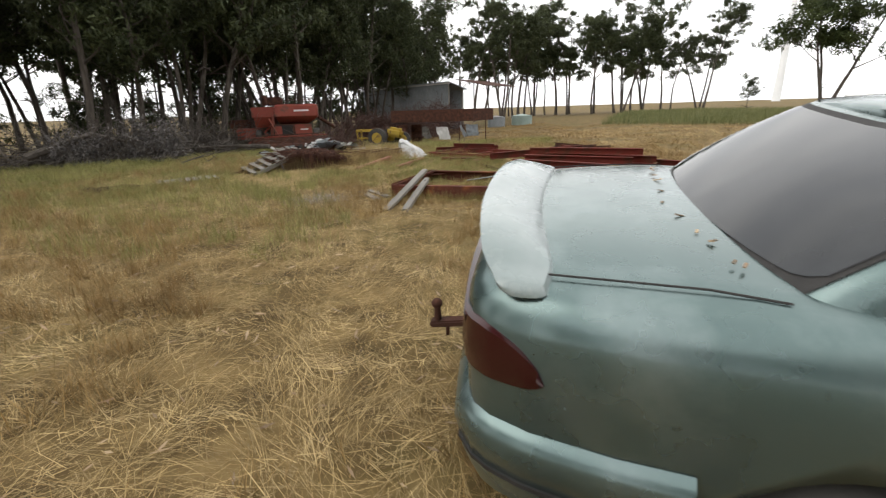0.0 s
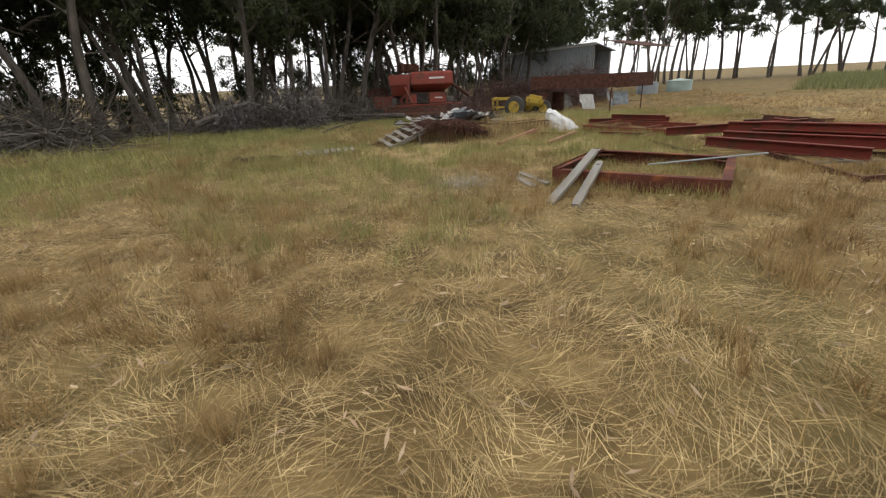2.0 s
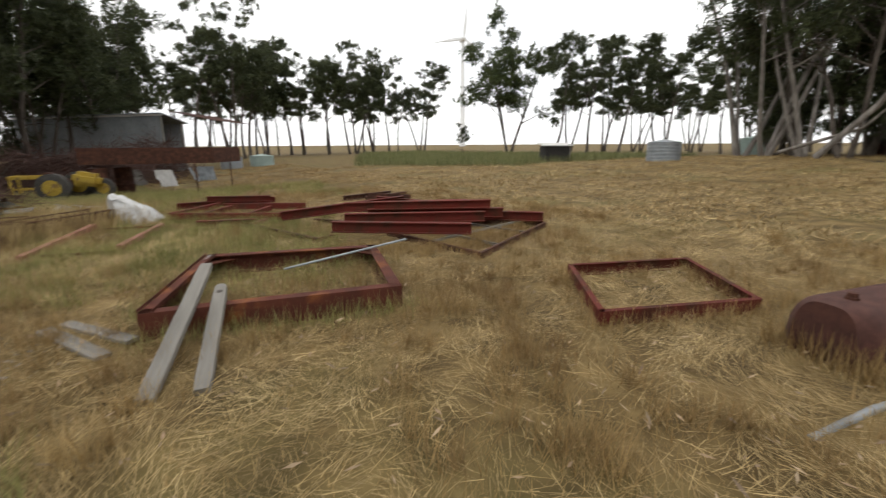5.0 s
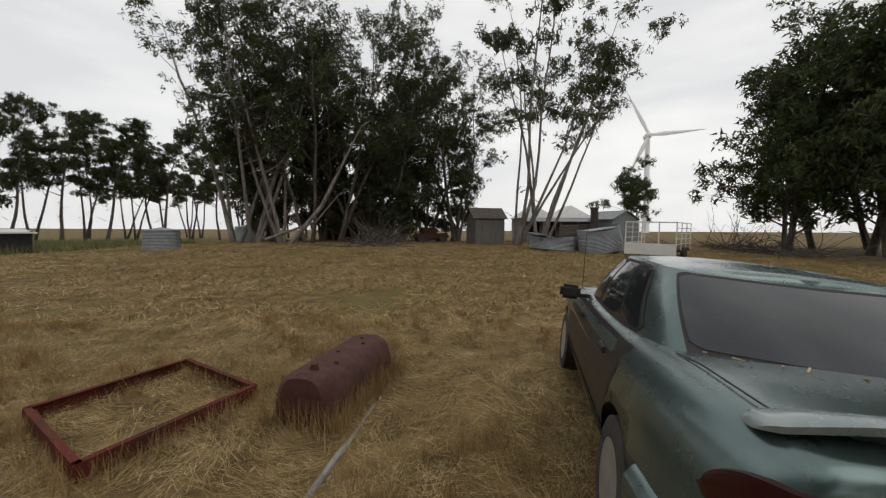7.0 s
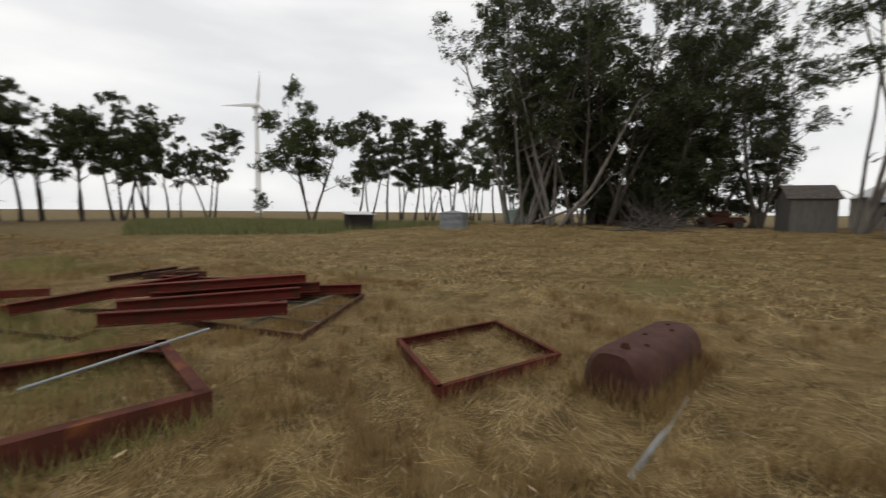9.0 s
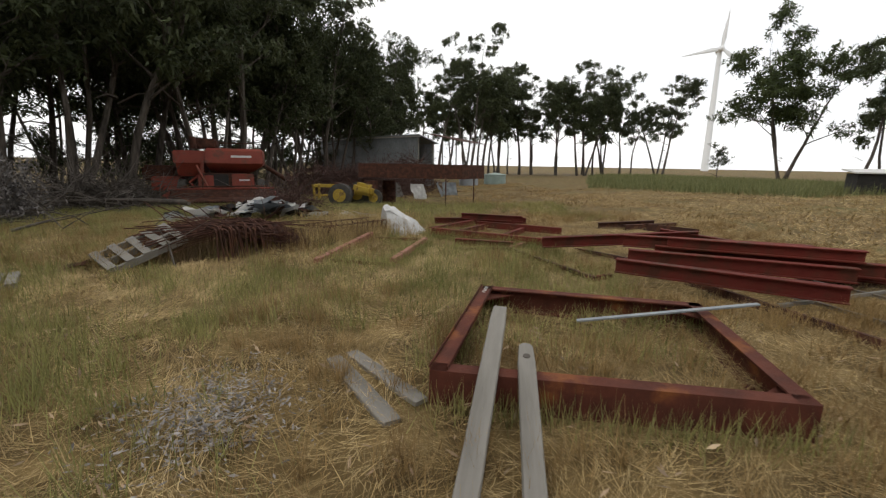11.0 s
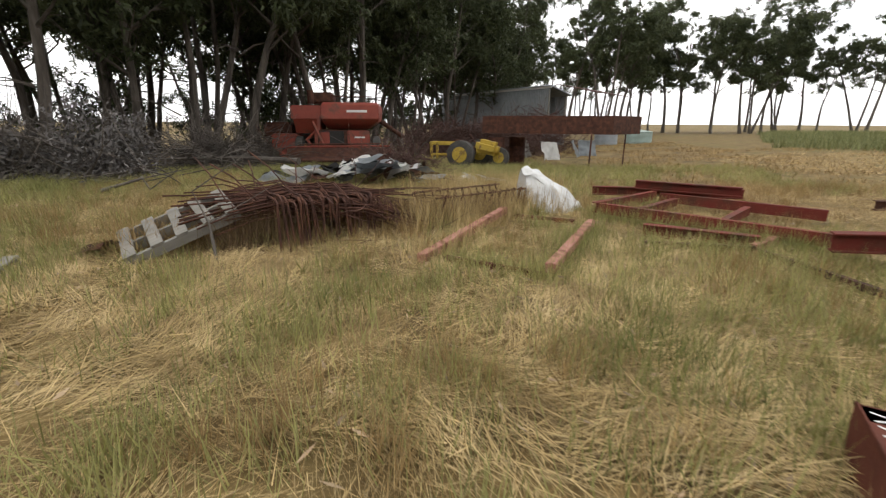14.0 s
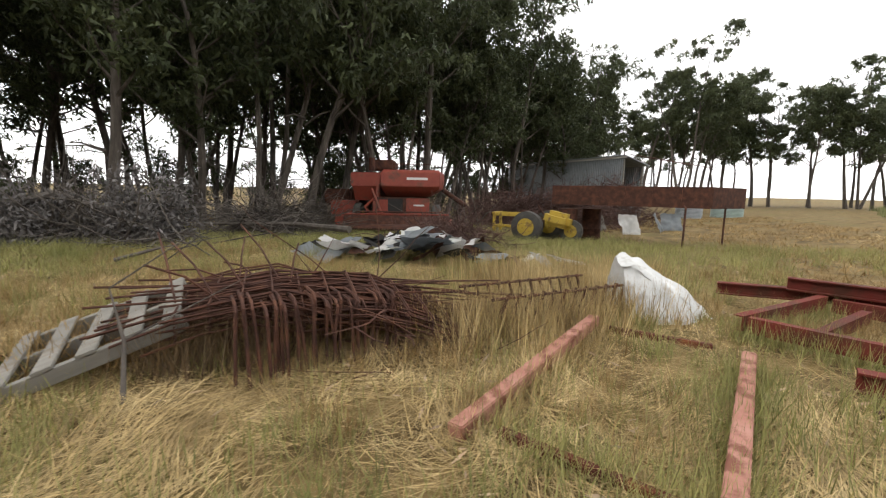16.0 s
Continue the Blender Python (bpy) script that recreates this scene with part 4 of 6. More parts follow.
def build_tank():
    tank = thing("steel_tank", along((2.94, 7.13, -0.03), (4.44, 6.72, -0.03)) @ Matrix.Scale(0.93, 4), "rusty brown steel fuel tank lying in dry grass", "tank")
    bm = bmesh.new()
    ln, hw, h = 1.58, 0.30, 0.47
    rows = []
    for k in range(25):
        t = -1 + 2 * k / 24
        x = ln / 2 + t * ln / 2
        e = abs(t)
        s = (1 - max(0, (e - 0.80) / 0.20) ** 2.6 * 0.30) if e > 0.80 else 1.0
        prof = []
        for j in range(20):
            a = math.pi * j / 19
            c, d = math.cos(a), math.sin(a)
            prof.append((hw * s * math.copysign(abs(c) ** 0.62, c), -0.03 + (h + 0.03) * (0.86 + 0.14 * s) * (d ** 0.62 if d > 0 else 0)))
        rows.append([bm.verts.new((x, y, z)) for y, z in prof])
    for a, b in zip(rows, rows[1:]):
        for j in range(20):
            bm.faces.new((a[j], a[(j + 1) % 20], b[(j + 1) % 20], b[j]))
    bm.faces.new(rows[0])
    bm.faces.new(rows[-1][::-1])
    bmesh.ops.bevel(bm, geom=[e for e in bm.edges if e.is_manifold and e.calc_face_angle() > 1.0 and min(v.co.z for v in e.verts) > 0.05], offset=0.035, segments=3, affect="EDGES")
    part("shell", bm, M_TANK, tank)
    neck = bmesh.new()
    add_tube(neck, [(0.20, -0.02, 0.44), (0.20, -0.02, 0.485)], [0.042, 0.04], 16)
    add_tube(neck, [(0.20, -0.02, 0.485), (0.20, -0.02, 0.515)], [0.032, 0.03], 14)
    part("filler_neck", neck, M_RUST, tank)
    for x, y in ((0.42, -0.12), (0.75, 0.02), (1.30, 0.0), (1.1, -0.1)):
        part("plug", tube_bm([(x, y, 0.44), (x, y, 0.482)], [0.026, 0.02], 12), M_RUST, tank)


build_tank()
pipe = bmesh.new()
add_tube(pipe, [(1.95, 6.87, -0.005), (2.5, 6.76, 0.012), (2.75, 6.71, -0.012), (3.38, 6.60, 0.0)], 0.024, 10)
tagged(part("metal_pipe", pipe, M_ZINC), "grey metal pipe lying in the straw by the tank", "pipe")


# ---- white bulk bag ----
def build_bag():
    m = material("white_woven_plastic", [(0.38, 0.38, 0.37), (0.54, 0.54, 0.53)], 5, 0.55, bump=0.3, fine=25, stain=(0.30, 0.28, 0.25), stain_at=0.60, stain_scale=6)
    bm = bmesh.new()
    rows, nu, nv = [], 34, 30
    for k in range(nu + 1):
        u = k / nu
        x = -0.06 + 0.88 * u
        h = 0.64 * (1 - u) ** 0.75 * (0.86 + 0.14 * min(1, u * 8)) + 0.02
        wd = 0.28 + 0.20 * math.sin(math.pi * min(1, u * 1.15))
        row = []
        for j in range(nv + 1):
            v = -1 + 2 * j / nv
            z = h * (1 - abs(v) ** 2.6)
            f = 0.034 * math.sin(9 * v + 5 * u + 3 * noise.noise(Vector((u * 4, v * 3, 1)))) + 0.05 * noise.noise(Vector((u * 6, v * 5, 4)))
            row.append(bm.verts.new((x + 0.08 * (z / 0.6) * (u - 0.3) + f * 0.4, v * wd + f, max(0.0, z + f * 0.7 * (1 - abs(v) ** 6)))))
        rows.append(row)
    for a, b in zip(rows, rows[1:]):
        for j in range(nv):
            bm.faces.new((a[j], a[j + 1], b[j + 1], b[j]))
    bm.faces.new(rows[0])
    bm.faces.new([bm.verts.new(v.co) for v in rows[-1]][::-1])
    ob = part("bulk_bag", bm, m)
    ob.matrix_basis = along((-1.03, 16.10, -0.03), (-0.11, 16.44, -0.03)) @ Matrix.Scale(0.93, 4)
    tagged(ob, "crumpled white woven plastic bulk bag slumped on the grass", "bag")
    return ob


build_bag()

# ---- painted posts and frame towards the windbreak ----
def square_post(a, b, s, mat, label):
    ln = (Vector(b) - Vector(a)).length
    bm = box_bm((ln, s, s), pose(ln / 2, 0, s / 2), 0.006)
    ob = new("painted_post", mesh_of("painted_post", bm, mat))
    ob.matrix_basis = along(a, b)
    return tagged(ob, label, "post", "faded red posts")


square_post((-1.92, 13.52, 0.0), (-1.30, 15.30, 0.08), 0.082, M_PINK, "faded red square steel post half hidden in straw")
square_post((-0.92, 13.30, 0.05), (-0.385, 14.88, 0.06), 0.078, M_PINK, "faded red steel post with rust marks on the grass")
square_post((-1.74, 13.62, 0.0), (-0.98, 13.33, 0.0), 0.05, M_RUSTRED, "thin rusty red bar low in the grass")
square_post((-1.22, 15.40, 0.01), (-0.50, 15.20, 0.01), 0.05, M_RUSTRED, "thin rusty red bar low in the grass")
f3 = thing("welded_frame", None, "red oxide welded steel frame lying on green grass", "steel frame")
for a, b, h in (((-0.22, 15.55, 0.08), (0.74, 16.54, 0.10), 0.12), ((-0.20, 15.52, 0.08), (1.55, 14.35, 0.07), 0.12), ((0.76, 16.50, 0.08), (2.2, 15.5, 0.08), 0.12), ((0.15, 15.32, 0.06), (0.90, 16.2, 0.08), 0.10), ((0.85, 14.85, 0.05), (1.6, 15.85, 0.06), 0.10)):
    bar(f3, "channel_bar", a, b, channel(h, 0.07, 0.009), M_RED)
for a, b in (((-0.05, 16.9, 0.10), (1.85, 16.6, 0.14)), ((0.5, 16.75, 0.22), (1.7, 16.35, 0.20)), ((0.1, 14.75, 0.02), (1.0, 14.4, 0.02))):
    beam(a, b, 0.12, 0.10, M_RED, "red oxide steel beam in a low heap on the grass")


# ---- wind turbines ----
M_TURBINE = material("turbine_white", [(0.70, 0.71, 0.72), (0.78, 0.79, 0.80)], 0.05, 0.5, bump=0)


def turbine(x, y, hub, blade, angles, label):
    base_z = rise(x, y)
    yaw = math.degrees(math.atan2(-x, y))
    t = thing("wind_turbine", pose(x, y, base_z, 0, 0, yaw + 12), label, "wind turbine", "wind turbines")
    part("tower", tube_bm([(0, 0, -1), (0, 0, hub * 0.5), (0, 0, hub - 1)], [2.3, 1.8, 1.3], 16), M_TURBINE, t)
    part("nacelle", box_bm((3.4, 9.0, 3.4), pose(0, 1.5, hub), 0.8), M_TURBINE, t)
    part("hub", tube_bm([(0, -3, hub), (0, -4.4, hub), (0, -5.2, hub)], [1.6, 1.5, 0.4], 14), M_TURBINE, t)
    for a in angles:
        bm = bmesh.new()
        add_tube(bm, [(0, 0, 0), (0, 0, blade * 0.12), (0, 0, blade * 0.25), (0, 0, blade * 0.6), (0, 0, blade)], [0.75, 0.95, 1.35, 0.8, 0.15], 10)
        bmesh.ops.scale(bm, vec=(1, 0.3, 1), verts=bm.verts)
        b = part("blade", bm, M_TURBINE, t)
        b.matrix_basis = pose(0, -4, hub, 0, a, 0)
    return t


turbine(201, 277, 74.5, 23, (5, -100, 130), "tall white wind turbine far beyond the paddock")
turbine(264, -135.5, 60, 32, (-27, 86, 205), "white wind turbine far beyond the old house")


# ---- corrugated sheds, tanks and the old house ----
def corrugated(w, h, pitch=0.09, depth=0.012, thick=0.004):
    """A corrugated sheet standing in the x-z plane, w wide and h high, ribs upright."""
    bm = bmesh.new()
    n = max(4, int(w / pitch * 4))
    rows = []
    for k in range(n + 1):
        x = w * k / n
        y = depth * math.sin(2 * math.pi * x / pitch)
        rows.append([bm.verts.new((x, y, 0)), bm.verts.new((x, y, h)), bm.verts.new((x, y + thick, h)), bm.verts.new((x, y + thick, 0))])
    for a, b in zip(rows, rows[1:]):
        for j in range(4):
            bm.faces.new((a[j], a[(j + 1) % 4], b[(j + 1) % 4], b[j]))
    bm.faces.new(rows[0])
    bm.faces.new(rows[-1][::-1])
    return bm


def sheet(parent, name, m, w, h, mat, pitch=0.09, depth=0.012, label=""):
    ob = part(name, corrugated(w, h, pitch, depth), mat, parent, label)
    ob.matrix_basis = m
    return ob


def open_shed():
    a, b = Vector((0.75, 39.9, 0)), Vector((-7.6, 49.6, 0))
    s = thing("open_shed", along(a, b), "open-ended grey corrugated iron skillion shed beside the trees", "shed")
    ln, deep, hi, lo = (b - a).length, 1.7, 3.62, 3.15
    n = 7
    for k in range(n):
        sheet(s, "wall_sheet", pose(ln * k / n, 0, 0.9, 0, 0, 0), ln / n - 0.006, hi - 0.9, M_ZINC, 0.16, 0.016)
    sheet(s, "back_wall", pose(0, -deep, 0), ln, lo, M_ZINC, 0.16, 0.016)
    sheet(s, "end_wall", pose(ln, 0, 0, 0, 0, -90), deep, lo, M_ZINC, 0.16, 0.016)
    part("roof", box_bm((ln + 0.5, deep + 0.4, 0.05), pose(ln / 2 - 0.05, -deep / 2, (hi + lo) / 2 + 0.06, math.degrees(math.atan((hi - lo) / deep)))), M_ZINC, s)
    part("fascia", box_bm((ln + 0.5, 0.03, 0.14), pose(ln / 2 - 0.05, 0.06, hi + 0.01)), M_WHITE, s)
    for x in (0.05, ln * 0.5):
        for y in (-0.1, -deep + 0.1):
            part("post", tube_bm([(x, y, 0), (x, y, hi - 0.1 if y > -1 else lo)], 0.07, 8), M_WOOD, s)
    # added near-black board halfway in, to paint the shed's inside as shaded
    part("back_board", box_bm((0.1, deep - 0.2, lo - 0.4), pose(ln * 0.5, -deep / 2, lo / 2)), M_DARK, s)
    lean = thing("lean_to", along((3.26, 44.53, 1.55), (6.45, 51.09, 1.65)), "low dark lean-to roof behind the shed", "shed")
    part("roof", box_bm((9, 3, 0.05), pose(3.5, 0, 2.3, 12)), M_RUST, lean)
    for x in (-0.5, 3, 7):
        part("post", tube_bm([(x, 1.3, 0), (x, 1.3, 2.5)], 0.06, 8), M_WOOD, lean)


open_shed()


def water_tank(x, y, r, h, mat, label, tilt=0.0, crush=0.0, seed=1):
    """A ribbed round iron tank; crush flattens and dents it."""
    t = thing("water_tank", pose(x, y, rise(x, y) - 0.02, tilt), label, "water tank", "iron water tanks")
    bm = bmesh.new()
    seg, n = 36, int(h / 0.04)
    rows = []
    for k in range(n + 1):
        z = h * k / n
        rr = r + 0.014 * math.sin(math.pi * k)
        rr = r + (0.014 if k % 2 else -0.014)
        row = []
        for j in range(seg):
            a = 6.2832 * j / seg
            d = crush * noise.noise(Vector((math.cos(a) * 1.2, math.sin(a) * 1.2, z * 0.9 + seed)))
            row.append(bm.verts.new((math.cos(a) * rr * (1 + d), math.sin(a) * rr * (1 + 0.6 * d), z * (1 - crush * 0.5 * (1 + math.sin(a * 2 + seed)) * z / h))))
        rows.append(row)
    for a, b in zip(rows, rows[1:]):
        for j in range(seg):
            bm.faces.new((a[j], a[(j + 1) % seg], b[(j + 1) % seg], b[j]))
    part("shell", bm, mat, t)
    top = bmesh.new()
    ring_v = [top.verts.new(v) for v in [(math.cos(6.2832 * j / seg) * (r + 0.02), math.sin(6.2832 * j / seg) * (r + 0.02), h * (1 - crush * 0.6)) for j in range(seg)]]
    peak = top.verts.new((0, 0, h * (1 - crush * 0.6) + r * 0.18 * (crush == 0)))
    for j in range(seg):
        top.faces.new((ring_v[j], ring_v[(j + 1) % seg], peak))
    part("lid", top, mat, t)
    return t


M_GREENTANK = material("pale_green_tank", [(0.22, 0.29, 0.26), (0.30, 0.37, 0.34)], 2, 0.6, bump=0.1)
for (x, y), r, h, mat, label in (((4.92, 42.21), 0.75, 0.85, M_ZINC, "low grey iron water tank behind the steel beam"), ((7.38, 43.67), 0.9, 0.8, M_GREENTANK, "low green water tank at the paddock edge"),
                                 ((25.8, 21.2), 0.95, 1.15, M_ZINC, "grey corrugated iron tank standing in the paddock"), ((46.19, 24.06), 1.3, 1.5, M_GREENTANK, "pale green water tank under the trees")):
    water_tank(x, y, r, h, mat, label)
water_tank(*(25.21, -2.04), 1.6, 0.95, M_ZINC, "crushed corrugated iron tank lying by the house", 4, 0.28, 3)
water_tank(*(23.42, -3.99), 1.15, 1.45, M_ZINC, "leaning dented corrugated iron tank by the house", -9, 0.16, 8)


def gable_hut():
    x, y = (32.0, 0.2)
    s = thing("tin_hut", pose(x, y, rise(x, y), 0, 0, 100), "small weathered grey hut with a gabled roof", "hut")
    w, d, e, top = 2.3, 2.2, 1.85, 2.6
    bm = profile_bm([(-w / 2, 0), (w / 2, 0), (w / 2, e), (0, top - 0.06), (-w / 2, e)], d)
    part("wall", bm, material("weathered_boards", [(0.075, 0.07, 0.065), (0.15, 0.14, 0.13)], 3, 0.9, bump=0.4, fine=20, stretch=(4, 4, 0.4)), s)
    for sg in (1, -1):
        part("roof_slope", box_bm((d + 0.4, 1.48, 0.05), pose(d / 2, sg * 0.64, (e + top) / 2 + 0.05, -sg * math.degrees(math.atan((top - e) / (w / 2))))), M_DEAD_WOOD, s)
    part("door", box_bm((0.04, 0.7, 1.6), pose(-0.022, 0.3, 0.8), 0.01), M_DARK, s, "dark plank door")


gable_hut()


def old_house():
    x, y = (39.50, -6.61)
    s = thing("farmhouse", pose(x, y, rise(x, y), 0, 0, -92), "derelict farmhouse with a pale iron hip roof", "house")
    part("wall", box_bm((6.6, 5, 2.3), pose(0, 2.5, 1.15)), material("old_stone", [(0.22, 0.19, 0.16), (0.33, 0.29, 0.25)], 2, 0.9, bump=0.4, fine=12), s)
    for sx in (-1, 1):
        bm = bmesh.new()
        v = [bm.verts.new(p) for p in ((-1.75, 0, 2.25), (1.75, 0, 2.25), (1.75, 5.4, 2.25), (-1.75, 5.4, 2.25), (0, 1.5, 3.5), (0, 3.9, 3.5))]
        for f in ((0, 1, 4), (1, 2, 5, 4), (2, 3, 5), (3, 0, 4, 5), (3, 2, 1, 0)):
            bm.faces.new([v[k] for k in f])
        r = part("hip_roof", bm, M_WHITE, s, "pale iron hip roof", False)
        r.matrix_basis = pose(sx * 1.76, -0.2, 0)
    part("verandah_roof", box_bm((6.8, 1.5, 0.05), pose(0, -0.75, 2.05, 14)), M_ZINC, s)
    for k in range(5):
        part("verandah_post", tube_bm([(-3.2 + 1.6 * k, -1.4, 0), (-3.2 + 1.6 * k, -1.4, 1.9)], 0.06, 8), M_WOOD, s)
    for k in range(6):
        part("slat", box_bm((3.0, 0.05, 0.12), pose(1.6, -1.5, 0.3 + 0.25 * k, 0, (-1) ** k * 2)), M_WOOD, s)
    part("door", box_bm((0.9, 0.05, 2.0), pose(-0.6, -0.03, 1.0)), M_DARK, s)
    part("window", box_bm((1.0, 0.05, 1.0), pose(-2.1, -0.03, 1.4)), M_DARK, s)
    cx, cy = (36.50, -8.98)
    c = thing("chimney", pose(cx, cy, rise(cx, cy)), "tall dark standing brick chimney by the house", "chimney")
    part("stack", box_bm((0.55, 0.5, 3.0), pose(0, 0, 1.5), 0.03), M_BARK, c)
    part("cap", box_bm((0.65, 0.6, 0.12), pose(0, 0, 3.0), 0.02), M_BARK, c)
    ox, oy = (36.37, -11.73)
    o = thing("outbuilding", pose(ox, oy, rise(ox, oy), 0, 0, 20), "grey iron outbuilding behind the stock crate", "shed")
    part("wall", profile_bm([(-1.5, 0), (1.5, 0), (1.5, 2.0), (0, 2.75), (-1.5, 2.0)], 3), M_ZINC, o)
    for sg in (1, -1):
        part("roof_slope", box_bm((3.3, 1.8, 0.05), pose(1.5, sg * 0.8, 2.42, -sg * 26.5)), M_ZINC, o)
    bx, by = (43.22, 11.08)
    b = thing("old_barn", pose(bx, by, rise(bx, by), 0, 0, 95), "dark rusted iron barn hidden among the trees", "barn")
    part("wall", profile_bm([(-2.6, 0), (2.6, 0), (2.6, 2.2), (0, 3.5), (-2.6, 2.2)], 4), M_RUST, b)
    for sg in (1, -1):
        part("roof_slope", box_bm((4.4, 3.1, 0.06), pose(2, sg * 1.36, 2.9, -sg * 26.5)), M_RUST, b)
    wx, wy = (36.48, 5.23)
    w = thing("car_wreck", pose(wx, wy, rise(wx, wy), 0, 0, 15), "rusted old car wreck under the trees", "car")
    part("body", box_bm((1.5, 2.9, 0.55), pose(0, 0, 0.5), 0.16), M_RUST, w)
    part("cabin", box_bm((1.25, 1.4, 0.45), pose(0, 0.1, 0.98), 0.14), M_RUST, w)
    for dx in (-0.68, 0.68):
        for dy in (-0.9, 0.95):
            part("wheel", tube_bm([(dx - 0.08, dy, 0.28), (dx + 0.08, dy, 0.28)], 0.28, 16), M_TYRE, w)
    hx, hy = (23.71, 27.99)
    h = thing("field_hut", pose(hx, hy, rise(hx, hy), 0, 0, -30), "small dark open field hut with a pale roof", "hut")
    # solid near-black box: the shade of the open inside put into its colour
    part("wall", box_bm((1.7, 1.4, 1.1), pose(0, 0, 0.55)), M_DARK, h)
    part("side_panel", box_bm((0.05, 1.5, 1.25), pose(0.88, 0, 0.62)), M_WOOD, h)
    part("roof", box_bm((2.1, 1.7, 0.07), pose(0, 0, 1.22, 6)), M_WHITE, h)


old_house()


def stock_crate():
    a, b = (20.21, -3.81, 0.83), (18.73, -5.47, 0.89)
    a, b = (a[0], a[1], rise(a[0], a[1])), (b[0], b[1], rise(b[0], b[1]))
    t = thing("stock_trailer", along(a, b), "white stock crate trailer with open rail sides", "trailer")
    w, h, d = (Vector(b) - Vector(a)).length, 1.75, 3.6
    part("floor", box_bm((w, d, 0.12), pose(w / 2, d / 2, 0.42), 0.02), M_RUST, t)
    for k in range(3):
        part("panel", box_bm((w / 3 - 0.03, 0.04, 0.55), pose(w / 6 + w / 3 * k, 0, 0.48), 0.01), M_WHITE, t, "white tailgate panel")
    for x in (0, w / 3, 2 * w / 3, w):
        part("post", box_bm((0.05, 0.05, h - 0.2), pose(x, 0, h / 2 + 0.1)), M_WHITE, t)
    part("rail", box_bm((w + 0.05, 0.05, 0.06), pose(w / 2, 0, h)), M_WHITE, t)
    for s in (0, w):
        for z in (0.75, 1.0, 1.25, 1.5, 1.75):
            part("rail", box_bm((0.035, d, 0.035), pose(s, d / 2, z)), M_WHITE, t)
        for y in (d * 0.33, d * 0.66, d):
            part("post", box_bm((0.04, 0.04, 1.35), pose(s, y, 1.1)), M_WHITE, t)
        part("wheel", tube_bm([(s - 0.1 if s else s + 0.1, d * 0.55, 0.3), (s + 0.1 if s else s + 0.28, d * 0.55, 0.3)], 0.3, 18), M_TYRE, t)
    part("drawbar", box_bm((0.1, 1.6, 0.1), pose(w / 2, d + 0.8, 0.42)), M_RUST, t)


stock_crate()


# ---- combine harvester ----
M_HARV = material("sun_bleached_red_paint", [(0.18, 0.0285, 0.0165), (0.27, 0.051, 0.027)], 3, 0.6, bump=0.15, fine=40, stain=(0.1275, 0.04125, 0.024), stain_at=0.58, stain_scale=3)
M_YELLOW = material("worn_yellow_paint", [(0.3375, 0.225, 0.0225), (0.42, 0.3, 0.0375)], 4, 0.6, bump=0.15, stain=(0.12, 0.06375, 0.02625), stain_at=0.60, stain_scale=4)


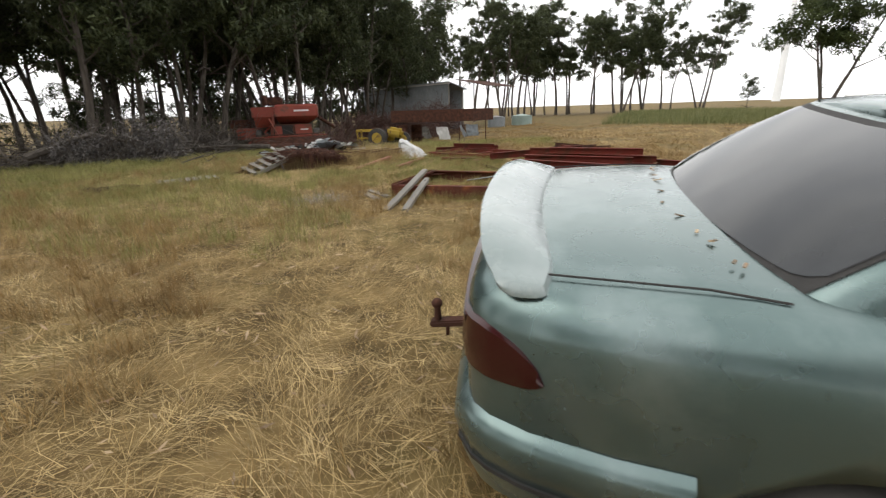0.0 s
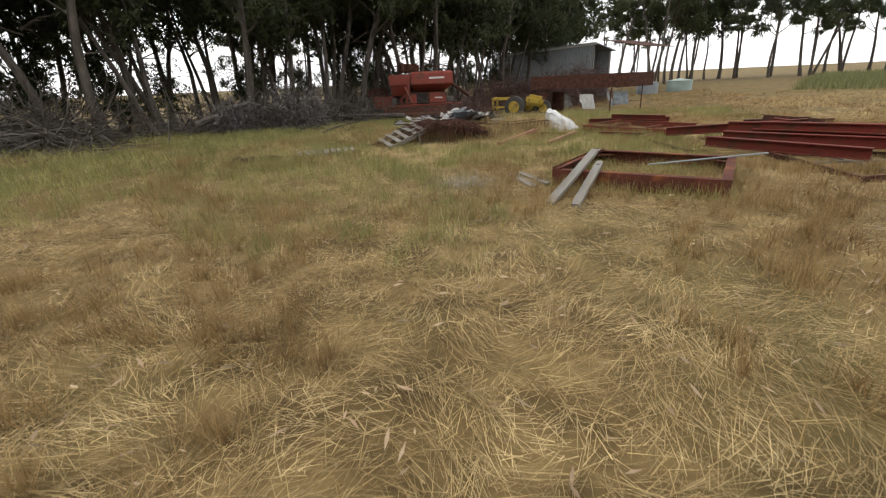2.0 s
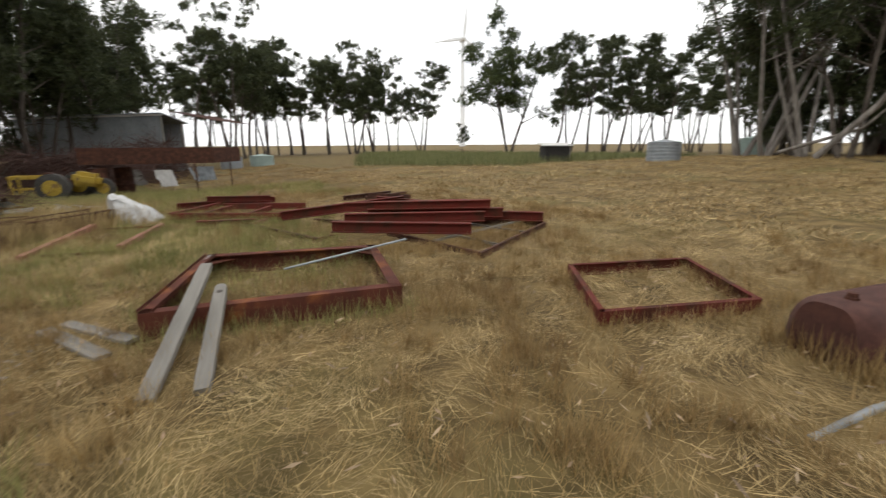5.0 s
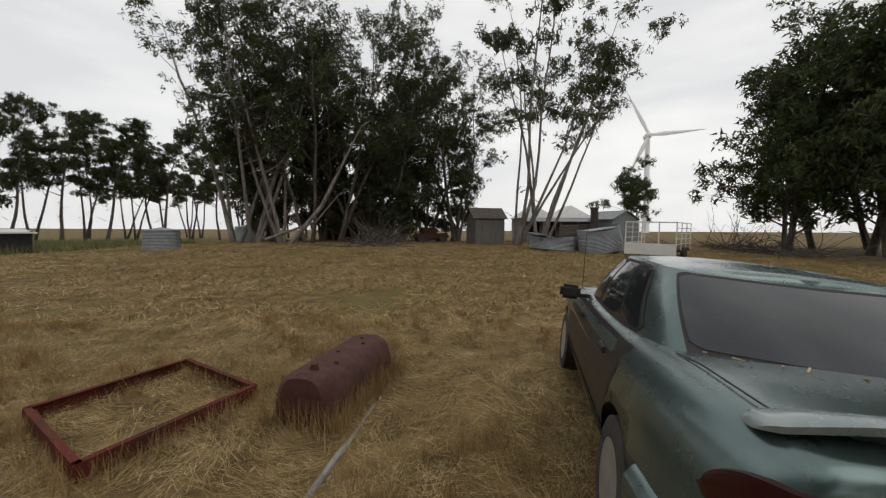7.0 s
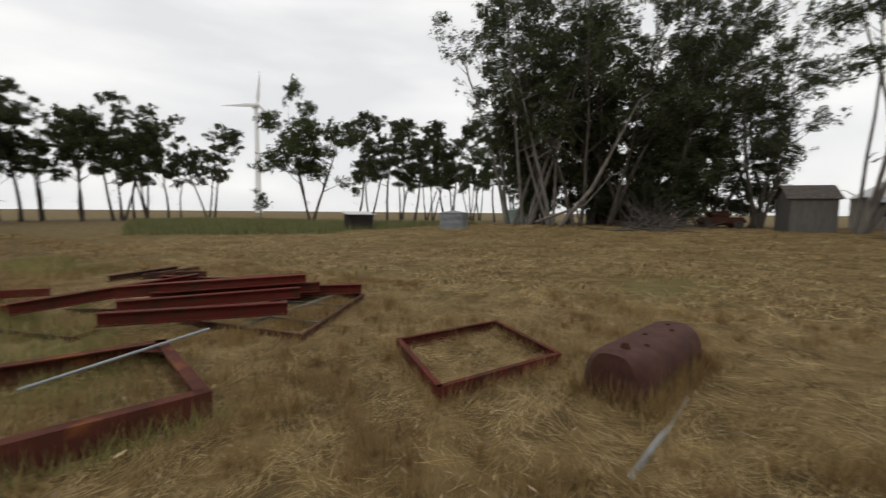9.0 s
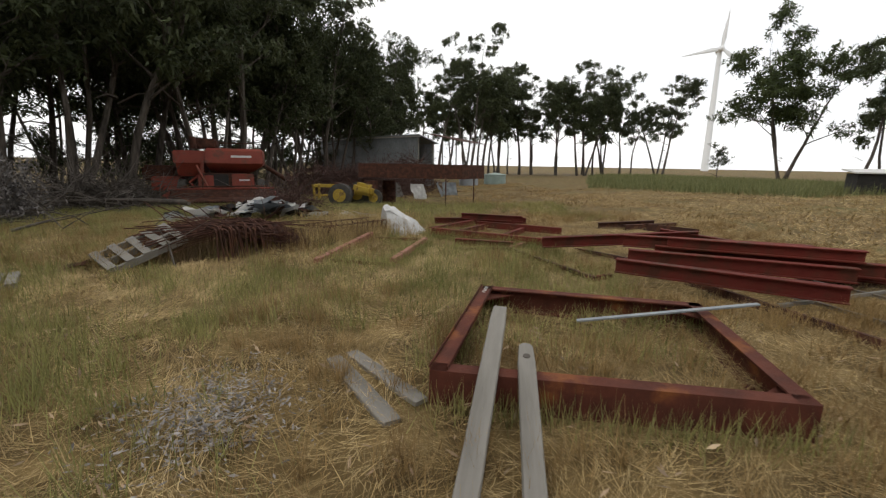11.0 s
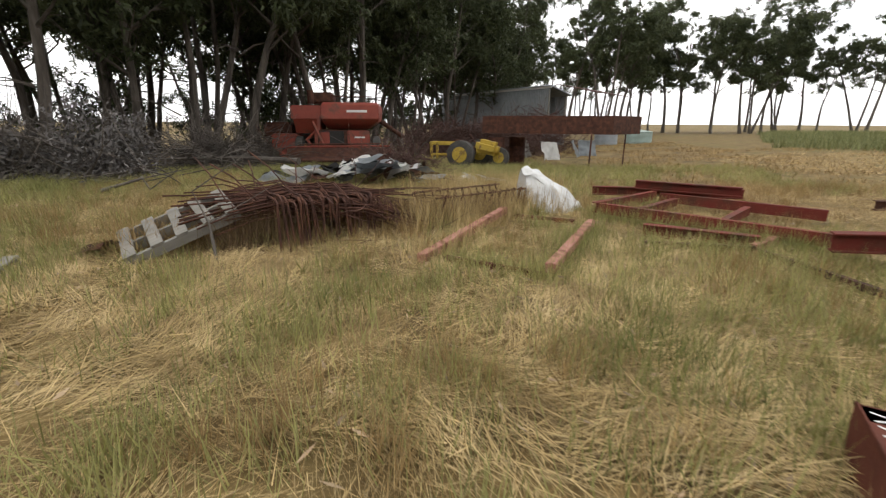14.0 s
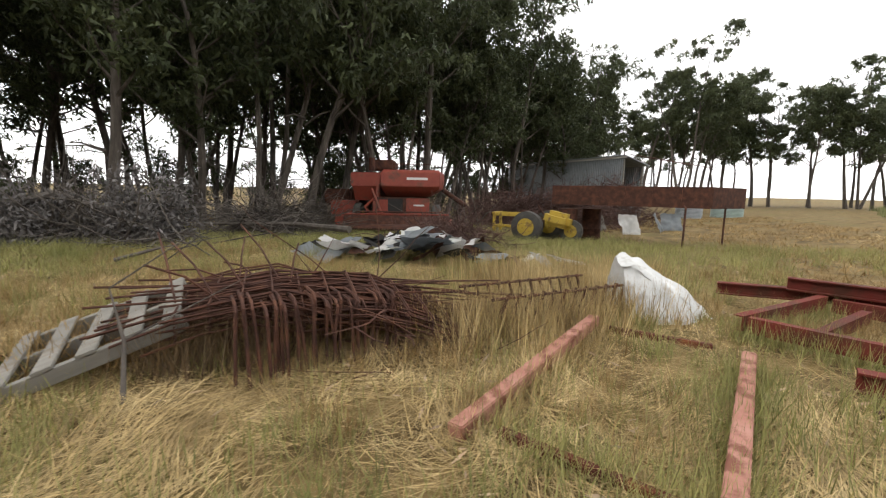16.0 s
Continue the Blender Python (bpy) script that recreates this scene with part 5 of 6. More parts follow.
def harvester():
    hv = thing("combine_harvester", pose(*(-7.56, 25.76), 0, 0, 0, 14) @ Matrix.Scale(1.16, 4), "old red combine harvester with a comb front, abandoned", "harvester")
    # grain hopper, narrowing downwards
    bm = bmesh.new()
    v = []
    for z, x0, x1, y0, y1 in ((1.02, -0.35, 0.85, 0.25, 1.7), (1.26, -0.45, 1.25, -0.15, 1.9), (1.34, -0.45, 1.28, -0.22, 1.9), (1.74, -0.45, 1.28, -0.20, 1.9), (1.82, -0.40, 1.22, -0.08, 1.84)):
        v.append([bm.verts.new(p) for p in ((x0, y0, z), (x1, y0, z), (x1, y1, z), (x0, y1, z))])
    for a, b in zip(v, v[1:]):
        for j in range(4):
            bm.faces.new((a[j], a[(j + 1) % 4], b[(j + 1) % 4], b[j]))
    bm.faces.new(v[0][::-1])
    bm.faces.new(v[-1])
    bmesh.ops.bevel(bm, geom=list(bm.edges), offset=0.012, segments=2, affect="EDGES")
    part("grain_hopper", bm, M_HARV, hv)
    part("lettering_bar", box_bm((0.62, 0.006, 0.07), pose(0.62, -0.212, 1.56), 0.002), M_WHITE, hv)
    part("shoulder", box_bm((0.95, 1.5, 0.42), pose(-0.95, 0.75, 1.52), 0.035), M_HARV, hv)
    part("shoulder_skirt", profile_bm([(0.0, 1.32), (1.3, 1.32), (1.1, 0.9), (0.25, 0.9)], 0.8), M_HARV, hv).location.x = -1.35
    part("drive_belt_cover", box_bm((0.10, 0.12, 0.95), pose(-0.62, -0.02, 0.95, 0, 8), 0.03), M_HARV, hv)
    part("rear_hood", box_bm((0.9, 1.2, 0.55), pose(-2.1, 1.5, 0.95), 0.08), M_RUST, hv)
    part("body", box_bm((1.5, 1.9, 0.78), pose(0.05, 0.95, 0.62), 0.06), M_RUST, hv)
    part("thresher_panel", box_bm((0.5, 0.05, 0.6), pose(-0.5, -0.03, 0.66), 0.03), M_HARV, hv)
    part("belt_guard", tube_bm([(-0.72, 0.1, 0.95), (-1.0, 0.1, 0.7), (-0.8, 0.1, 0.45)], 0.05, 8), M_HARV, hv)
    part("side_cover", box_bm((0.7, 0.05, 0.55), pose(0.62, -0.03, 0.72, 0, 0, 0), 0.03), M_HARV, hv)
    part("lettering_bar", box_bm((0.32, 0.006, 0.05), pose(0.66, -0.058, 0.78), 0.002), M_WHITE, hv)
    # near-black box standing in for the shade between the red panels
    part("dark_gap", box_bm((0.75, 0.05, 0.42), pose(-0.2, -0.025, 0.76), 0.02), M_DARK, hv)
    part("straw_walker_box", box_bm((0.95, 1.3, 0.50), pose(-1.75, 1.2, 0.62), 0.05), M_HARV, hv)
    part("engine", box_bm((0.7, 0.7, 0.35), pose(-0.55, 1.0, 1.98), 0.07), M_RUST, hv)
    part("engine_tin", tube_bm([(-0.9, 0.6, 1.8), (-0.9, 0.6, 2.2)], 0.1, 12), M_RUST, hv)
    part("guard_rail", tube_bm([(-0.2, 0.2, 1.8), (-0.2, 0.2, 2.0), (1.0, 0.2, 2.0), (1.0, 0.2, 1.8)], 0.015, 6), M_RUST, hv)
    part("strut", tube_bm([(-0.75, -0.1, 1.25), (-0.35, -0.25, 0.35)], 0.04, 8), M_HARV, hv)
    part("ladder_rail", tube_bm([(-0.55, -0.12, 1.0), (-0.62, -0.3, 0.3)], 0.03, 8), M_RUST, hv)
    # comb front with its tray, tines and reel
    tray = profile_bm([(-0.65, 0.16), (-0.58, 0.10), (0.0, 0.10), (0.1, 0.46), (0.06, 0.48), (-0.1, 0.24), (-0.6, 0.2)], 3.1)
    t = part("comb_tray", tray, M_RUST, hv)
    t.matrix_basis = pose(-1.5, -0.45, 0.0)
    for k in range(40):
        part("tine", tube_bm([(-1.46 + 3.02 * k / 39, -1.02, 0.17), (-1.46 + 3.02 * k / 39, -1.25, 0.12)], [0.022, 0.006], 5), M_RUST, hv)
    part("reel_bar", tube_bm([(-1.5, -0.75, 0.52), (1.6, -0.70, 0.55)], 0.03, 8), M_HARV, hv)
    part("reel_arm", tube_bm([(-1.3, -0.1, 0.5), (-1.0, -0.8, 0.6), (1.4, -0.78, 0.62)], 0.022, 6), M_RUST, hv)
    part("end_plate", box_bm((0.06, 0.9, 0.42), pose(-1.54, -0.65, 0.26), 0.02), M_HARV, hv)
    part("end_plate", box_bm((0.06, 0.9, 0.36), pose(1.63, -0.65, 0.24), 0.02), M_HARV, hv)
    for x, y, r in ((-1.25, 0.35, 0.40), (1.15, 0.35, 0.40), (-0.6, 2.1, 0.28), (0.7, 2.1, 0.28)):
        w = thing("wheel", pose(x, y, r))
        w.parent = hv
        part("tyre", tube_bm([(-0.13, 0, 0), (-0.1, 0, 0), (0.1, 0, 0), (0.13, 0, 0)], [r * 0.86, r, r, r * 0.86], 24), M_TYRE, w)
        part("rim", tube_bm([(-0.135, 0, 0), (0.135, 0, 0)], r * 0.5, 18), M_YELLOW, w)
    part("auger", tube_bm([(1.2, 1.5, 1.3), (2.0, 1.9, 0.75)], 0.08, 10), M_RUST, hv)


harvester()


def tractor():
    t = thing("old_tractor", pose(*(-2.87, 24.08), 0, 0, 0, -12), "old yellow tractor with worn black tyres in grass", "tractor")
    def big_wheel(x, y, r, wd):
        w = thing("wheel", pose(x, y, r - 0.02))
        w.parent = t
        bm = bmesh.new()
        add_tube(bm, [(0, -wd, 0), (0, -wd * 0.8, 0), (0, wd * 0.8, 0), (0, wd, 0)], [r * 0.84, r, r, r * 0.84], 28)
        part("tyre", bm, M_TYRE, w)
        rim = bmesh.new()
        add_tube(rim, [(0, -wd * 1.02, 0), (0, -wd * 0.7, 0)], [r * 0.56, r * 0.5], 24)
        bmesh.ops.create_cone(rim, cap_ends=True, segments=14, radius1=r * 0.18, radius2=r * 0.15, depth=0.06, matrix=pose(0, -wd * 1.1, 0, 90))
        for k in range(6):
            add_box(rim, (0.05, 0.03, 0.05), pose(0, -wd * 1.05, 0) @ pose(0, 0, 0, 0, 60 * k) @ pose(0, 0, r * 0.36))
        part("rim", rim, M_YELLOW, w, "worn yellow rim")
    big_wheel(0.0, 0.0, 0.43, 0.15)
    big_wheel(0.30, 1.15, 0.43, 0.15)
    big_wheel(1.05, 0.75, 0.32, 0.10)
    bm = bmesh.new()
    add_box(bm, (0.75, 0.5, 0.42), pose(0.72, 0.55, 0.62, 0, 12), 0.12)
    part("bonnet", bm, M_YELLOW, t, "rounded yellow bonnet")
    part("gearbox", box_bm((0.8, 0.35, 0.35), pose(-0.1, 0.55, 0.48), 0.06), M_RUST, t)
    part("axle", tube_bm([(0, 0.05, 0.42), (0.2, 1.1, 0.42)], 0.07, 10), M_YELLOW, t)
    for y in (0.25, 0.75):
        part("lift_arm", box_bm((1.0, 0.08, 0.10), pose(-0.65, y, 0.72), 0.015), M_YELLOW, t)
        part("lift_post", box_bm((0.08, 0.08, 0.5), pose(-1.1, y, 0.46), 0.015), M_YELLOW, t)
    part("cross_bar", box_bm((0.08, 0.7, 0.08), pose(-1.1, 0.5, 0.74), 0.015), M_YELLOW, t)
    part("lower_bar", box_bm((0.95, 0.07, 0.08), pose(-0.65, 0.25, 0.38), 0.015), M_YELLOW, t)
    part("steering_column", tube_bm([(0.3, 0.55, 0.75), (0.12, 0.55, 1.0)], 0.025, 8), M_RUST, t)
    part("seat", box_bm((0.28, 0.34, 0.06), pose(-0.25, 0.55, 0.82), 0.025), M_RUST, t)


tractor()


# ---- the long raised steel trough and its pickets ----
def trough():
    a, b = Vector((-2.29, 25.03, 1.08)), Vector((1.59, 23.90, 1.08))
    a.z = b.z = 1.02
    c = Vector((2.7, 25.3, 1.02))
    t = thing("steel_trough", None, "long rusty box girder raised on thin steel pickets", "steel beam")
    far = a + (c - b)
    for p, q, nm in ((a, b, "side_plate"), (b, c, "end_plate"), (c, far, "side_plate")):
        bar(t, nm, p, q, [(0, 0.0), (0.07, 0.0), (0.07, 0.02), (0.02, 0.02), (0.02, 0.50), (0.07, 0.50), (0.07, 0.53), (0, 0.53)], M_RUST)
    x = bar(t, "bottom_plate", (a + far) / 2, (b + c) / 2, [(-0.45, 0.022), (0.45, 0.022), (0.45, 0.034), (-0.45, 0.034)], M_RUST)
    for k in range(1, 6):
        p = a.lerp(b, k / 6)
        part("stiffener", box_bm((0.014, 0.012, 0.47), pose(p.x, p.y - 0.008, p.z + 0.26)), M_RUST, t)
    for x, y in ((0.95, 23.58), (2.36, 25.68)):
        p = thing("steel_picket", None, "thin rusty steel picket standing in the grass", "picket", "steel pickets")
        part("stake", tube_bm([(x, y, -0.1), (x, y, 1.03), (x - 0.03, y + 0.05, 1.08)], 0.024, 6), M_RUST, p)
    for p, hh in ((a.lerp(b, 0.12), 0.95), (a.lerp(b, 0.3) + Vector((0, 0.9, 0)), 0.95)):
        d = thing("fuel_drum", pose(p.x, p.y + 0.4, 0), "rusty steel drum under the raised girder", "drum", "steel drums")
        part("shell", tube_bm([(0, 0, 0), (0, 0, 0.32), (0, 0, 0.34), (0, 0, 0.36), (0, 0, 0.62), (0, 0, 0.64), (0, 0, 0.66), (0, 0, hh)], [0.28, 0.28, 0.295, 0.28, 0.28, 0.295, 0.28, 0.28], 24), M_RUST, d)


trough()


# ---- scrap heap of crumpled sheets ----
def crumpled(w, h, seed, amp=0.10, n=14):
    bm = bmesh.new()
    grid = []
    for i in range(n + 1):
        grid.append([])
        for j in range(n + 1):
            x, y = (i / n - 0.5) * w, (j / n - 0.5) * h
            e = 0.12 * noise.noise(Vector((i * 0.5, j * 0.5, seed)))
            z = amp * noise.noise(Vector((x * 2.2, y * 2.2, seed))) + amp * 0.5 * noise.noise(Vector((x * 6, y * 6, seed + 3)))
            grid[i].append(bm.verts.new((x + e * w * 0.4, y + e * h * 0.4, z)))
    for i in range(n):
        for j in range(n):
            bm.faces.new((grid[i][j], grid[i + 1][j], grid[i + 1][j + 1], grid[i][j + 1]))
    bmesh.ops.solidify(bm, geom=list(bm.faces), thickness=0.008)
    return bm


def scrap_heap():
    rd = random.Random(5)
    mats = [(M_WHITE, "crumpled white sheet metal in the scrap heap"), (M_ZINC, "bent grey iron sheet in the scrap heap"), (M_RUST, "rusted iron sheet in the scrap heap"), (M_ZINC, "bent grey iron sheet in the scrap heap"), (M_DARK, "black plastic sheet in the scrap heap"), (M_WHITE, "crumpled white sheet metal in the scrap heap")]
    for k in range(66):
        mat, label = mats[k % 6]
        x, y = -4.0 + rd.gauss(0, 0.85), 18.35 + rd.gauss(0, 0.5)
        r = math.hypot((x + 4.0) * 0.8, y - 18.4)
        ob = part("scrap_sheet", crumpled(rd.uniform(0.3, 0.85), rd.uniform(0.2, 0.5), k * 7.0, rd.uniform(0.05, 0.11), 10), mat)
        ob.matrix_basis = pose(x, y, max(0.05, 0.40 - 0.24 * r + rd.uniform(-0.06, 0.05)), rd.uniform(-28, 28), rd.uniform(-28, 28), rd.uniform(0, 360))
        tagged(ob, label, "scrap metal", "scrap heap sheets")


scrap_heap()
for px_, py_, yaw, w, mat, label in ((*(0.26, 28.78), 30, 0.8, M_WHITE, "white car panel dumped beside the shed"), (*(1.46, 30.65), 80, 0.9, M_ZINC, "bent grey panel dumped beside the shed"), (*(2.10, 31.55), 10, 0.8, M_ZINC, "bent grey panel dumped beside the shed"), (*(-0.76, 29.85), 50, 0.7, M_WOOD, "split grey board dumped beside the shed")):
    ob = part("dumped_panel", crumpled(w, 0.8, px_ * 3, 0.12), mat)
    ob.matrix_basis = pose(px_, py_, 0.34, 62, 0, yaw)
    tagged(ob, label, "scrap metal", "dumped panels")


# ---- tangled wire, brush and fallen branches ----
def tangle(name, centre, size, count, mat, label, category, seed, r=0.008, curl=1.0, length=1.0):
    """A heap of thin bent twigs or wires."""
    rd = random.Random(seed)
    bm = bmesh.new()
    for _ in range(count):
        p = Vector((rd.gauss(0, 0.45) * size[0], rd.gauss(0, 0.45) * size[1], 0))
        k = max(0.0, 1 - (p.x / size[0]) ** 2 * 0.6 - (p.y / size[1]) ** 2 * 0.6)
        p.z = rd.uniform(0, size[2]) * k
        d = Vector((rd.gauss(0, 1), rd.gauss(0, 1), rd.gauss(0.1, 0.5))).normalized()
        pts = [p.copy()]
        for _ in range(4):
            d = (d + Vector((rd.gauss(0, 0.35), rd.gauss(0, 0.35), rd.gauss(-0.05, 0.3))) * curl).normalized()
            p = p + d * length * rd.uniform(0.12, 0.3)
            p.z = max(0.01, p.z)
            pts.append(p.copy())
        rr = r * rd.uniform(0.5, 1.5)
        add_tube(bm, pts, [rr, rr * 0.9, rr * 0.75, rr * 0.55, rr * 0.3], 3, False)
    ob = part(name, bm, mat)
    ob.matrix_basis = pose(centre[0], centre[1], rise(centre[0], centre[1]))
    return tagged(ob, label, category, kind="stuff")


M_WIRE = material("rusty_wire", [(0.05, 0.026, 0.02), (0.10, 0.05, 0.038)], 5, 0.9, bump=0)
tangle("wire_tangle", (-4.41, 30.62), (2.6, 1.2, 1.5), 1500, M_WIRE, "dark tangled heap of rusty wire behind the tractor", "wire heap", 31, 0.012, 1.2, 1.3)
tangle("wire_tangle", (-1.85, 30.86), (2.0, 1.2, 1.7), 1200, M_WIRE, "dark tangled heap of rusty wire beside the shed", "wire heap", 32, 0.012, 1.2, 1.3)
tangle("wire_tangle", (-0.13, 33.83), (2.2, 1.2, 2.1), 900, M_WIRE, "reddish heap of tangled wire against the shed", "wire heap", 33, 0.014, 1.2, 1.4)
tangle("twig_heap", (-4.21, 20.94), (1.3, 0.8, 0.55), 800, M_WIRE, "dark heap of dead twigs by the harvester", "twig heap", 34, 0.008, 1.0, 1.0)
tangle("loose_rods", (-3.0, 14.55), (0.75, 0.4, 0.5), 60, M_RUST, "loose tangle of bent rusty rods on the mesh", "steel rods", 41, 0.007, 0.3, 0.9)
tangle("brush_pile", (-12.0, 18.0), (3.6, 1.0, 0.6), 750, M_DEAD_WOOD, "long grey pile of dead brush under the trees", "brush pile", 35, 0.014, 0.7, 2.2)
tangle("brush_pile", (-10.2, 22.6), (2.0, 1.5, 0.9), 700, M_DEAD_WOOD, "grey pile of dead brush under the trees", "brush pile", 36, 0.014, 0.7, 2.0)
tangle("brush_pile", (-15.5, 13.5), (3.0, 1.4, 0.8), 700, M_DEAD_WOOD, "grey pile of dead brush under the trees", "brush pile", 37, 0.015, 0.7, 2.4)
tangle("brush_pile", (-9.0, 28.0), (3.5, 1.5, 1.1), 900, M_DEAD_WOOD, "grey pile of dead brush behind the harvester", "brush pile", 38, 0.014, 0.7, 2.0)
tangle("fallen_sticks", (34, 9), (8.0, 1.5, 0.35), 500, M_DEAD_WOOD, "fallen sticks and bark below the grove", "fallen sticks", 39, 0.03, 0.6, 3.0)
tangle("fallen_sticks", (24.0, -13.0), (6.0, 1.5, 0.35), 260, M_DEAD_WOOD, "fallen sticks below the dense trees", "fallen sticks", 40, 0.02, 0.6, 3.0)


def leafy_heap(name, x, y, size, leaves, mat, label, seed):
    """A fallen crown: dead limbs with clinging grey leaves."""
    g = np.random.default_rng(seed)
    t = thing(name, pose(x, y, 0), label, "fallen branch")
    bm = bmesh.new()
    rd = random.Random(seed)
    tips = []
    for _ in range(46):
        a = rd.uniform(0, 6.28)
        p = Vector((rd.uniform(-0.4, 0.4) * size[0], rd.uniform(-0.4, 0.4) * size[1], 0.05))
        q = p + Vector((math.cos(a) * 0.6 * size[0], math.sin(a) * 0.6 * size[1], rd.uniform(0.2, 1.0) * size[2])) * rd.uniform(0.4, 1)
        add_tube(bm, [p, (p + q) / 2 + Vector((0, 0, 0.12)), q], [0.035, 0.022, 0.006], 5)
        tips.append(tuple(q))
        tips.append(tuple((p + q) / 2))
    part("limb", bm, M_DEAD_WOOD, t)
    c = np.array(tips)[g.integers(0, len(tips), leaves)] + g.normal(0, 0.2, (leaves, 3))
    c[:, 2] = np.abs(c[:, 2])
    d = g.normal(0, 1, (leaves, 3)) + np.array([0, 0, -0.8])
    d /= np.linalg.norm(d, axis=1)[:, None]
    s = np.cross(d, g.normal(0, 1, (leaves, 3)))
    s /= np.linalg.norm(s, axis=1)[:, None]
    ln = g.uniform(0.08, 0.16, leaves)[:, None]
    v = np.empty((leaves, 4, 3))
    v[:, 0], v[:, 2], v[:, 1], v[:, 3] = c, c + d * ln, c + d * ln * 0.5 + s * ln * 0.16, c + d * ln * 0.5 - s * ln * 0.16
    bulk("leafage", v.reshape(-1, 3), np.arange(4 * leaves).reshape(-1, 4), mat, t)


leafy_heap("fallen_branch", -9.9, 18.2, (1.5, 1.0, 1.5), 7000, M_DEAD_LEAF, "fallen gum crown with dry grey leaves", 51)
leafy_heap("fallen_branch", -11.6, 17.4, (1.0, 0.9, 1.1), 3500, M_DEAD_LEAF, "fallen gum crown with dry grey leaves", 52)
leafy_heap("fallen_branch", -10.6, 23.5, (1.4, 0.8, 0.7), 3000, M_DEAD_LEAF, "low fallen branch with dry grey leaves", 53)


def fallen_limb(pts, r, label, mat=None):
    bm = bmesh.new()
    add_tube(bm, pts, [r * (1 - 0.75 * k / (len(pts) - 1)) for k in range(len(pts))], 8)
    rd = random.Random(int(pts[0][0] * 100))
    for p in pts[1:]:
        q = Vector(p) + Vector((rd.gauss(0, 0.5), rd.gauss(0, 0.5), rd.uniform(0.1, 0.7)))
        add_tube(bm, [p, q], [r * 0.35, r * 0.08], 5)
    tagged(part("fallen_limb", bm, mat or M_DEAD_WOOD), label, "fallen branch", "fallen limbs")


fallen_limb([(29.27, 14.80, 0.59), (29.28, 12.73, 3.14), (29.27, 11.22, 6.19), (29.24, 10.08, 8.48)], 0.17, "pale dead limb leaning against the grove", M_PALE_BARK)
fallen_limb([(29.74, 16.64, 0.84), (29.69, 13.21, 2.08), (29.99, 11.73, 3.97)], 0.11, "pale dead limb leaning against the grove", M_PALE_BARK)
fallen_limb([(-7.0, 21.5, 0.08), (-9.0, 21.9, 0.12), (-11.5, 20.6, 0.1)], 0.09, "long grey limb lying under the trees")
fallen_limb([(-12.6, 16.6, 0.3), (-11.2, 17.6, 0.9), (-9.8, 17.9, 0.5)], 0.12, "broken grey limb propped on the brush")
fallen_limb([(-7.6, 16.1, 0.05), (-7.1, 16.4, 0.22), (-6.9, 16.3, 0.06)], 0.03, "short pale stick lying in green grass")


